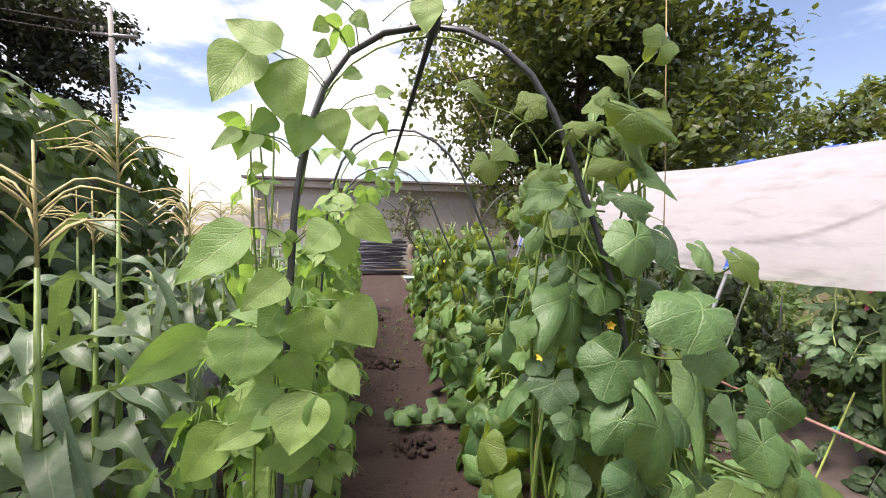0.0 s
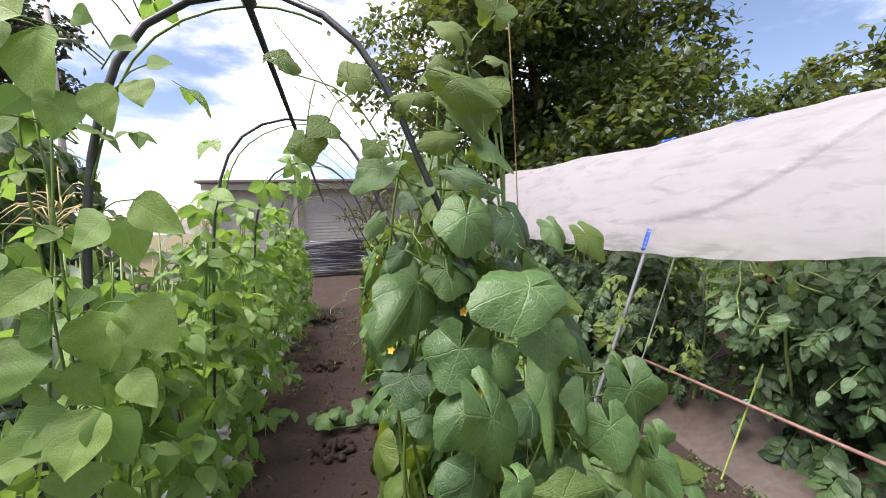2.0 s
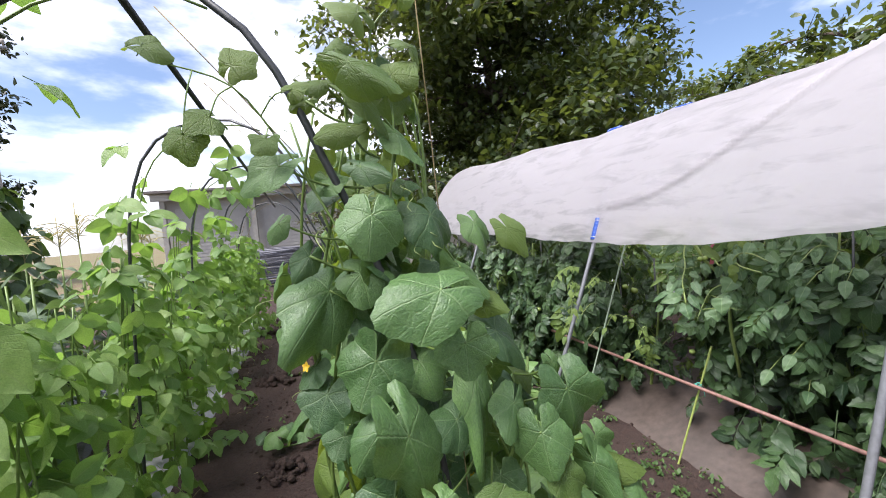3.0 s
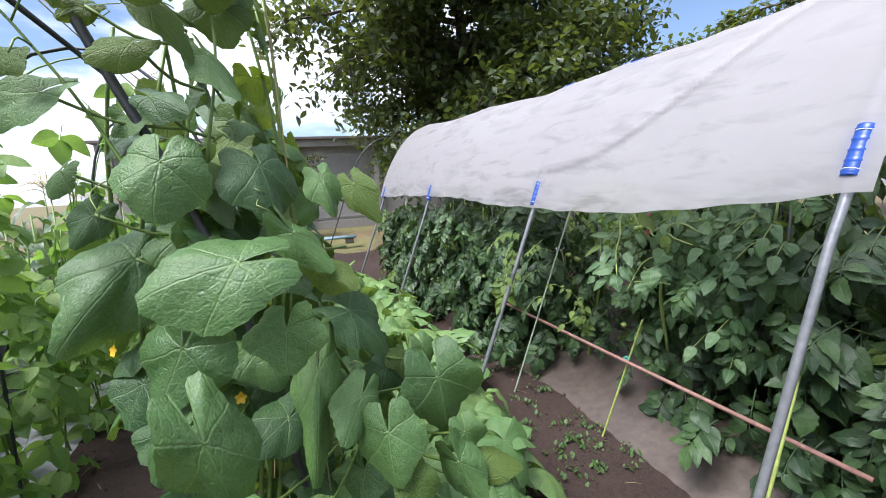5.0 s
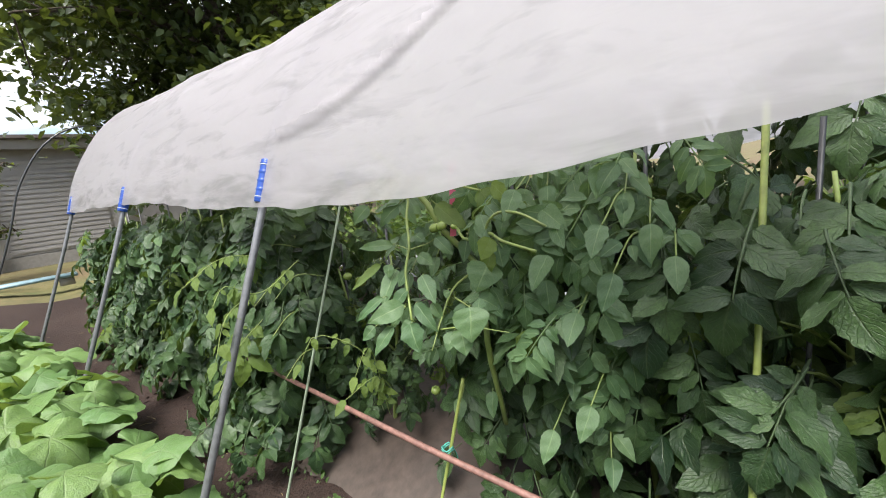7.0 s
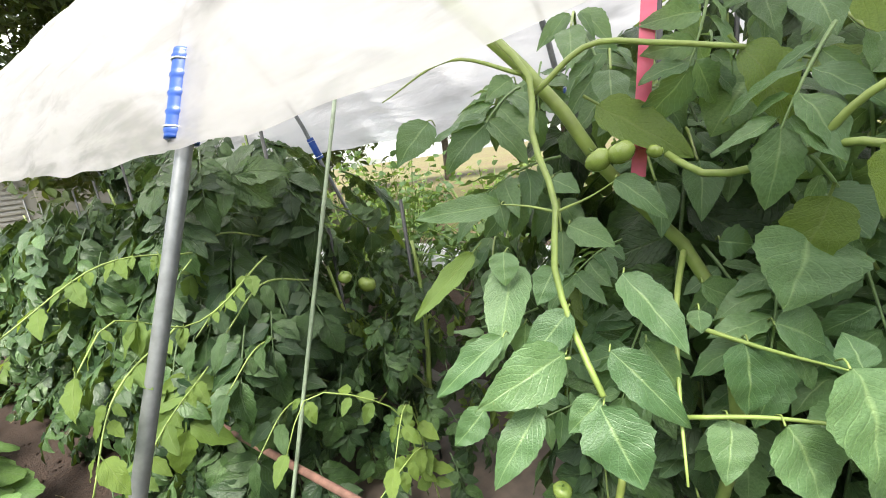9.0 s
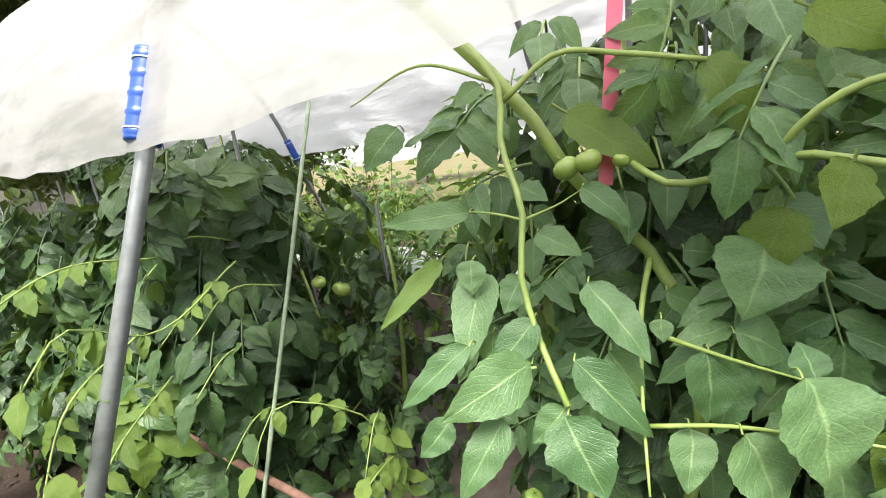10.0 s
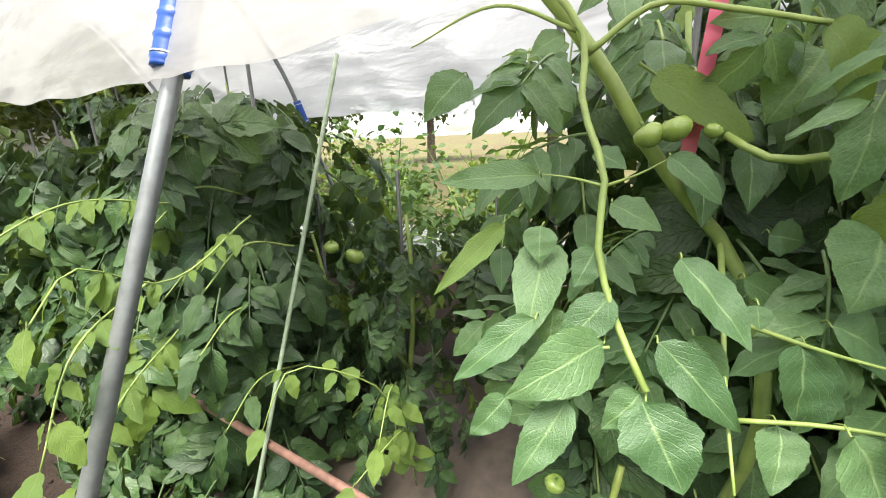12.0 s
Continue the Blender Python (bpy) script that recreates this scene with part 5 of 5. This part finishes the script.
# leaflets of the foremost tomato: stalk end, tip, width
HANGING_LEAFLETS = (
    (2.551, 1.773, 1.025, 2.544, 1.718, 0.988, 0.041),
    (2.460, 1.744, 0.943, 2.434, 1.686, 0.889, 0.049),
    (2.563, 1.611, 0.961, 2.528, 1.618, 0.902, 0.095),
    (2.450, 1.799, 0.902, 2.395, 1.826, 0.866, 0.049),
    (2.493, 1.891, 1.010, 2.418, 1.962, 1.024, 0.035),
    (2.406, 1.855, 0.881, 2.324, 1.900, 0.857, 0.034),
    (2.429, 1.796, 0.861, 2.350, 1.852, 0.833, 0.058),
    (2.430, 1.752, 0.873, 2.403, 1.680, 0.830, 0.050),
    (2.506, 1.648, 0.866, 2.463, 1.625, 0.821, 0.062),
    (2.410, 1.754, 0.826, 2.366, 1.715, 0.784, 0.072),
    (2.447, 1.585, 0.884, 2.401, 1.540, 0.851, 0.086),
    (2.467, 1.660, 0.803, 2.427, 1.650, 0.776, 0.049),
    (2.447, 1.620, 0.824, 2.410, 1.578, 0.804, 0.061),
)
INNER_LEAFLETS = (
    (2.470, 1.817, 0.941, 2.436, 1.826, 0.916, 0.035),
    (2.457, 1.871, 0.961, 2.433, 1.864, 0.935, 0.035),
    (2.521, 1.557, 1.035, 2.500, 1.575, 0.988, 0.049),
    (2.596, 1.803, 1.110, 2.604, 1.707, 1.042, 0.068),
    (2.623, 1.665, 1.141, 2.612, 1.590, 1.075, 0.071),
    (2.695, 1.657, 1.127, 2.678, 1.690, 1.059, 0.089),
    (2.490, 1.983, 1.122, 2.450, 2.005, 1.079, 0.060),
    (2.482, 1.878, 0.940, 2.425, 1.868, 0.850, 0.055),
    (2.460, 1.918, 0.958, 2.383, 1.951, 0.900, 0.027),
    (2.486, 1.685, 0.902, 2.467, 1.680, 0.897, 0.021),
    (2.473, 1.574, 0.872, 2.470, 1.573, 0.899, 0.040),
    (2.471, 1.729, 0.868, 2.445, 1.694, 0.841, 0.038),
    (2.589, 1.695, 0.893, 2.576, 1.625, 0.885, 0.045),
)
OUTER_LEAFLETS = (
    (2.533, 1.629, 0.875, 2.518, 1.573, 0.883, 0.051),
    (2.463, 1.860, 0.870, 2.434, 1.848, 0.844, 0.041),
    (2.421, 1.761, 0.827, 2.382, 1.772, 0.809, 0.034),
    (2.544, 1.846, 1.031, 2.540, 1.813, 1.016, 0.032),
    (2.621, 1.619, 0.996, 2.603, 1.571, 0.994, 0.045),
    (2.403, 1.821, 0.808, 2.325, 1.839, 0.768, 0.051),
    (2.380, 1.871, 0.804, 2.333, 1.876, 0.788, 0.039),
    (2.606, 1.680, 0.940, 2.593, 1.651, 0.941, 0.045),
    (2.653, 1.736, 1.207, 2.650, 1.686, 1.184, 0.041),
    (2.551, 1.890, 1.157, 2.521, 1.913, 1.151, 0.041),
    (2.676, 1.579, 1.113, 2.658, 1.555, 1.112, 0.049),
    (2.525, 1.821, 0.978, 2.522, 1.771, 0.957, 0.038),
)
for k, (x, y, z, tx, ty, tz, w) in enumerate(HANGING_LEAFLETS + INNER_LEAFLETS + OUTER_LEAFLETS):
    n = (-0.70 + 0.2 * math.sin(k * 1.3), -0.42 + 0.25 * math.sin(k * 2.9), 0.55 + 0.2 * math.sin(k * 0.7))
    young = k in (15, 16, 17, 21)
    set_leaf(hero, YOUNG_LEAFLETS[k % 4] if young else LIT_LEAFLETS[(k * 3) % 8], (x, y, z), (tx - x, ty - y, tz - z), w * 0.9, n, 0.95, 0.52, "leaflet")
    stem_end = Vector((x + 0.022, y + 0.006, z - 0.006)) - hero.location
    part("leaf_stalk", tube(curve3([stem_end, Vector((x + 0.010, y + 0.002, z + 0.002)) - hero.location, Vector((x, y, z)) - hero.location], 5), 0.0009, 5), PALE_STEM, hero)
for k, at in enumerate(((2.576, 1.799, 1.045), (2.579, 1.774, 1.051), (2.593, 1.741, 1.047), (2.74, 1.63, 0.63), (2.60, 1.9, 0.5))):
    fruit(hero, tuple(np.array(at) - np.array(hero.location)), 0.0165 if k != 2 else 0.0095, 900 + k)
inner = np.random.default_rng(611)
for k in range(58):
    base = Vector((inner.uniform(2.66, 2.86), inner.uniform(1.22, 1.98), inner.uniform(0.62, 1.24)))
    n = Vector((-0.6, -0.3, 0.6)) + Vector(inner.normal(size=3) * 0.3)
    tip = Vector((-0.8, inner.normal() * 0.6, inner.uniform(-0.9, -0.1)))
    placed("leaf", LIT_TOMS[k % 5], hero, facing(base - hero.location, n, tip, inner.uniform(0.13, 0.20)))
for k in range(34):
    base = Vector((inner.uniform(2.56, 2.74), inner.uniform(1.36, 1.66), inner.uniform(0.74, 1.18)))
    n = Vector((-0.7, -0.1, 0.55)) + Vector(inner.normal(size=3) * 0.25)
    tip = Vector((-0.7, inner.normal() * 0.7 - 0.3, inner.uniform(-0.8, -0.1)))
    if k % 3:
        set_leaf(hero, YOUNG_LEAFLETS[k % 4] if k % 9 == 1 else LIT_LEAFLETS[k % 8], base, tip.normalized() * inner.uniform(0.06, 0.10), inner.uniform(0.035, 0.055), n, 0.95, 0.52, "leaflet")
    else:
        placed("leaf", LIT_TOMS[k % 5], hero, facing(base - hero.location, n, tip, inner.uniform(0.13, 0.19)))
for k in range(14):
    y, z = 1.24 + 0.05 * ((k * 5) % 14), 0.98 + 0.022 * k
    spray(hero, [(2.86, y + 0.03, z - 0.02), (2.78, y, z + 0.04), (2.68, y - 0.03, z)], 4, 0.078, LIT_LEAFLETS, seed=140 + k, hang=0.5)
for k in range(16):
    y, z = 1.38 + 0.045 * k, 0.45 + 0.068 * ((k * 7) % 11)
    spray(hero, [(2.80, y + 0.03, z), (2.73, y, z + 0.05), (2.66, y - 0.03, z + 0.01)], 4, 0.072, LIT_LEAFLETS, seed=80 + k, hang=0.6)
side = tomato_plant(2.80, 2.75, 0.8, 20, 0.22, 0.2, 0.18, 562, fruits=0)
for k, at in enumerate(((2.827, 2.586, 0.733), (2.801, 2.652, 0.758))):
    fruit(side, tuple(np.array(at) - np.array(side.location)), 0.028 - 0.006 * k, 950 + k)
spray(side, [(2.66, 2.30, 0.25), (2.54, 2.27, 0.60), (2.42, 2.33, 0.66), (2.36, 2.33, 0.58)], 7, 0.054, YOUNG_LEAFLETS, 0.0017, 31)
spray(side, [(2.66, 2.26, 0.25), (2.56, 2.22, 0.58), (2.48, 2.18, 0.52)], 7, 0.054, YOUNG_LEAFLETS, 0.0017, 32)
spray(side, [(2.70, 2.30, 0.30), (2.60, 2.24, 0.45), (2.46, 2.24, 0.42)], 6, 0.063, YOUNG_LEAFLETS, 0.0017, 33)
spray(side, [(2.55, 2.60, 0.90), (2.30, 2.48, 0.84), (2.20, 2.44, 0.90), (2.13, 2.36, 0.86)], 8, 0.058, YOUNG_LEAFLETS, 0.0017, 34)
spray(side, [(2.30, 2.50, 0.84), (2.16, 2.38, 0.80), (2.10, 2.33, 0.70)], 7, 0.058, YOUNG_LEAFLETS, 0.0017, 35)
spray(side, [(2.40, 2.62, 0.95), (2.22, 2.52, 0.98), (2.08, 2.46, 0.92)], 7, 0.054, YOUNG_LEAFLETS, 0.0017, 36)
spray(side, [(2.36, 2.60, 0.70), (2.20, 2.46, 0.66), (2.10, 2.40, 0.55)], 7, 0.058, YOUNG_LEAFLETS, 0.0017, 37)
for k, (y, z) in enumerate(((2.62, 0.80), (2.72, 0.62), (2.80, 0.92), (2.66, 0.45), (2.84, 0.74), (2.90, 0.50))):
    spray(side, [(2.66, y, z), (2.52, y - 0.03, z + 0.04), (2.40, y - 0.06, z - 0.03)], 4, 0.085, seed=50 + k, hang=0.8)
for k, (y, z) in enumerate(((1.30, 1.08), (1.36, 0.88), (1.28, 0.98), (1.50, 1.16), (1.44, 0.56), (1.34, 0.66))):
    spray(hero, [(2.84, y, z), (2.70, y + 0.02, z + 0.04), (2.58, y + 0.02, z - 0.02)], 4, 0.079, LIT_LEAFLETS, seed=60 + k, hang=0.7)
near = tomato_plant(2.98, 0.62, 1.25, 90, 0.34, 0.28, 0.24, 563, 0.1, 3, 0.12)
spray(near, [(2.80, 0.85, 1.10), (2.70, 0.82, 1.30), (2.64, 0.80, 1.38)], 2, 0.11, seed=41)
spray(near, [(2.82, 0.75, 1.00), (2.70, 0.66, 1.16), (2.60, 0.60, 1.12)], 3, 0.10, YOUNG_LEAFLETS, seed=42)
spray(near, [(2.82, 0.70, 0.90), (2.66, 0.62, 1.02), (2.54, 0.56, 0.98)], 3, 0.11, YOUNG_LEAFLETS, seed=43)
peg = thing("wooden_peg", "short weathered wooden peg beside the steel pipe", "peg", at=(2.12, 0.97, -0.12))
part("peg", Geo().put(*box_data(-0.022, -0.022, -0.15, 0.022, 0.022, 0.36, 0.004)), WOOD, peg)
tape = thing("plant_tie", "pink plastic tape tied to a tomato stake", "tape", at=(2.614, 1.761, 1.056))
v = [(0.005 * s + 0.003 * math.sin(9 * z), -0.0075 * s - 0.09 * z, z) for z in np.linspace(-0.04, 0.17, 13) for s in (-1, -0.3, 0.3, 1)]
part("tape", Geo().put(v, [(i * 4 + j, i * 4 + j + 1, i * 4 + j + 5, i * 4 + j + 4) for i in range(12) for j in range(3)]), PINK, tape)
part("knot", tube([(0.003 * math.cos(t), 0.009 * math.sin(t), 0.005 * math.sin(2 * t)) for t in np.linspace(0, 6.28, 12)], 0.004, 6), PINK, tape)


def bush(x, y, size, material, seed, label):
    r = np.random.default_rng(seed)
    t = thing("low_bush", label, "bush", "bushes past the shelter", at=(x, y, 0))
    twigs, leaves = Geo(), Geo()
    shape = [blade_data(ovate(0.34, 0.4), 1.0, 4, 2, 0.2, 0.25, 0.02, s) for s in range(3)]
    for k in range(34):
        a, e = r.uniform(0, 6.28), r.uniform(0.25, 1.0)
        tip = np.array([math.cos(a) * size * (1.1 - e * 0.6), math.sin(a) * size * (1.1 - e * 0.6), size * 1.5 * e]) * r.uniform(0.7, 1.1)
        line = curve3([(0, 0, 0), tip * 0.5 + np.array([0, 0, 0.1]), tip], 6)
        twigs.put(*tube_data(line, np.linspace(0.008, 0.003, 6), 4, False))
        for q in range(18):
            at = line[int(r.integers(2, 6))] + r.normal(size=3) * size * 0.10
            leaves.put(*shape[q % 3], facing(at, r.normal(size=3) * 0.6 + np.array([0, 0, 1]), r.normal(size=3), 0.075 * r.uniform(0.7, 1.3)))
    part("stem", twigs, STEM, t)
    tagged(part("foliage", leaves, material, t), kind="stuff")


for k, (x, y, s) in enumerate(((6.6, 3.2, 0.55), (6.8, 4.4, 0.65), (6.5, 5.6, 0.6), (7.0, 7.0, 0.7), (6.7, 8.4, 0.6), (5.0, 8.6, 0.55), (7.2, 2.0, 0.6), (6.9, 0.8, 0.6), (4.8, 4.3, 0.85), (4.9, 5.3, 0.95), (4.7, 3.3, 0.75))):
    bush(x, y, s, YOUNG_LEAF if k % 2 else HEDGE_LEAF, 700 + k, "bright yellow-green leafy bush" if k % 2 else "green leafy vegetable bush")
runner = thing("cucumber_runner", "stray cucumber runner lying across the soil path", "cucumber plant", at=(0.42, 2.85, 0.0))
part("stem", tube(curve3([(0.3, 0.1, 0.06), (0.05, 0.0, 0.03), (-0.22, -0.05, 0.05)], 9), 0.005, 5), STEM, runner)
for k in range(7):
    t = k / 6
    placed("leaf", CUCS[k], runner, facing((0.25 - 0.5 * t, 0.06 * (-1) ** k, 0.09 + 0.02 * (k % 3)), (0.2 * (-1) ** k, -0.5, 0.9), (-0.6, -0.8 * (-1) ** k, -0.2), 0.10 + 0.03 * (k % 3)))


# ---- things at the far end of the path ----
pile = thing("pole_pile", "stacked pile of thin bluish-grey garden poles", "pole pile", at=(0.0, 12.3, 0))
for i in range(80):
    z = 0.03 + 1.0 * (i / 80)
    y = rng.uniform(-0.25, 0.25)
    a = rng.normal() * 0.06
    tilt = rng.normal() * 0.04
    part("pole", tube([(-1.1 + 0.1 * rng.normal(), y - a, max(0.02, z - tilt)), (1.0 + 0.1 * rng.normal(), y + a, max(0.02, z + tilt))], rng.uniform(0.012, 0.02), 6), STICKS, pile)
stump = thing("tree_stump", "weathered grey-brown stump with a forked top", "stump", at=(1.1, 11.0, 0))
part("trunk", tube([(0, 0, -0.1), (0.03, 0, 0.35), (-0.02, 0.02, 0.75), (0.0, 0, 0.95)], [0.14, 0.10, 0.10, 0.09], 10), WOOD, stump)
part("branch", tube([(0, 0, 0.8), (0.2, 0, 0.95), (0.36, -0.02, 0.98)], [0.09, 0.085, 0.08], 8), WOOD, stump)
boards = thing("board", "pale blue board lying on bricks", "board", at=(1.6, 10.4, 0.0))
part("plank", Geo().put(*box_data(-0.75, -0.14, 0.12, 0.75, 0.14, 0.17, 0.006)), BOARD, boards)
for x in (-0.6, 0.6):
    part("brick", Geo().put(*box_data(x - 0.1, -0.05, -0.02, x + 0.1, 0.05, 0.12, 0.006)), CONCRETE, boards)


# ---- crumbs, clods, straw and weeds on the soil ----
def clod(at, r, seed):
    q = np.random.default_rng(seed)
    t = thing("soil_clod_heap", "small heap of crumbly dark soil clods", "soil heap", "soil heaps on the path", at=(at[0], at[1], ground_z(*at)))
    for i in range(34):
        a, d = q.uniform(0, 6.28), r * math.sqrt(q.uniform(0, 1))
        s = r * q.uniform(0.10, 0.26)
        bm = bmesh.new()
        bmesh.ops.create_icosphere(bm, subdivisions=1, radius=s)
        g = Geo().put([tuple(np.array(v.co) * q.uniform(0.7, 1.2, 3) + np.array([d * math.cos(a), d * math.sin(a), s * 0.4 + 0.25 * (r - d)])) for v in bm.verts],
                      [tuple(v.index for v in f.verts) for f in bm.faces])
        bm.free()
        part("clod", g, SOIL, t)


clod((0.29, 2.58), 0.13, 1)
clod((0.14, 4.2), 0.17, 2)
clod((0.05, 6.3), 0.2, 3)
q = np.random.default_rng(77)
crumbs, straws, weeds = Geo(), Geo(), Geo()
ico = bmesh.new()
bmesh.ops.create_icosphere(ico, subdivisions=1, radius=1)
iv, jf = np.array([tuple(v.co) for v in ico.verts]), [tuple(v.index for v in f.verts) for f in ico.faces]
ico.free()
for i in range(5200):
    if i % 3:
        x, y = q.uniform(-0.25, 0.85), q.uniform(0.8, 7.5)
    else:
        x, y = q.uniform(1.1, 2.75), q.uniform(0.2, 5.5)
    s = 0.002 + 0.012 * q.uniform(0, 1) ** 4
    crumbs.put(iv * (s * q.uniform(0.6, 1.3, 3)) + np.array([x, y, ground_z(x, y) + s * 0.3]), jf)
for i in range(260):
    x, y, a, l = q.uniform(-0.3, 2.7), q.uniform(0.6, 7), q.uniform(0, 6.28), q.uniform(0.015, 0.09)
    d = np.array([math.cos(a), math.sin(a), 0]) * l
    p = np.array([x, y, ground_z(x, y) + 0.004])
    straws.put(*tube_data([p, p + d * 0.5 + np.array([0, 0, 0.006]), p + d], 0.0012, 4))
weed_leaf = blade_data(ovate(0.3, 0.5), 1.0, 3, 2, 0.2, 0.2, 0.02, 3)
for i in range(170):
    x, y = (q.uniform(1.75, 2.5), q.uniform(1.6, 3.4)) if i % 4 else (q.uniform(-0.2, 0.8), q.uniform(3, 8.5))
    for k in range(int(q.integers(5, 12))):
        a = q.uniform(0, 6.28)
        weeds.put(*weed_leaf, facing((x + 0.02 * q.normal(), y + 0.02 * q.normal(), ground_z(x, y) + q.uniform(0.004, 0.05)), (0.5 * math.cos(a), 0.5 * math.sin(a), 0.8), (math.cos(a), math.sin(a), 0.3), q.uniform(0.015, 0.04)))
tagged(part("soil_crumbs", crumbs, SOIL), "crumbs of dark soil and grit on the ground", "soil crumbs", kind="stuff")
tagged(part("straw_bits", straws, STRAW), "bits of dry straw scattered on the soil", "straw", kind="stuff")
tagged(part("small_weeds", weeds, WEED), "small green weeds sprouting from the soil", "weeds", kind="stuff")
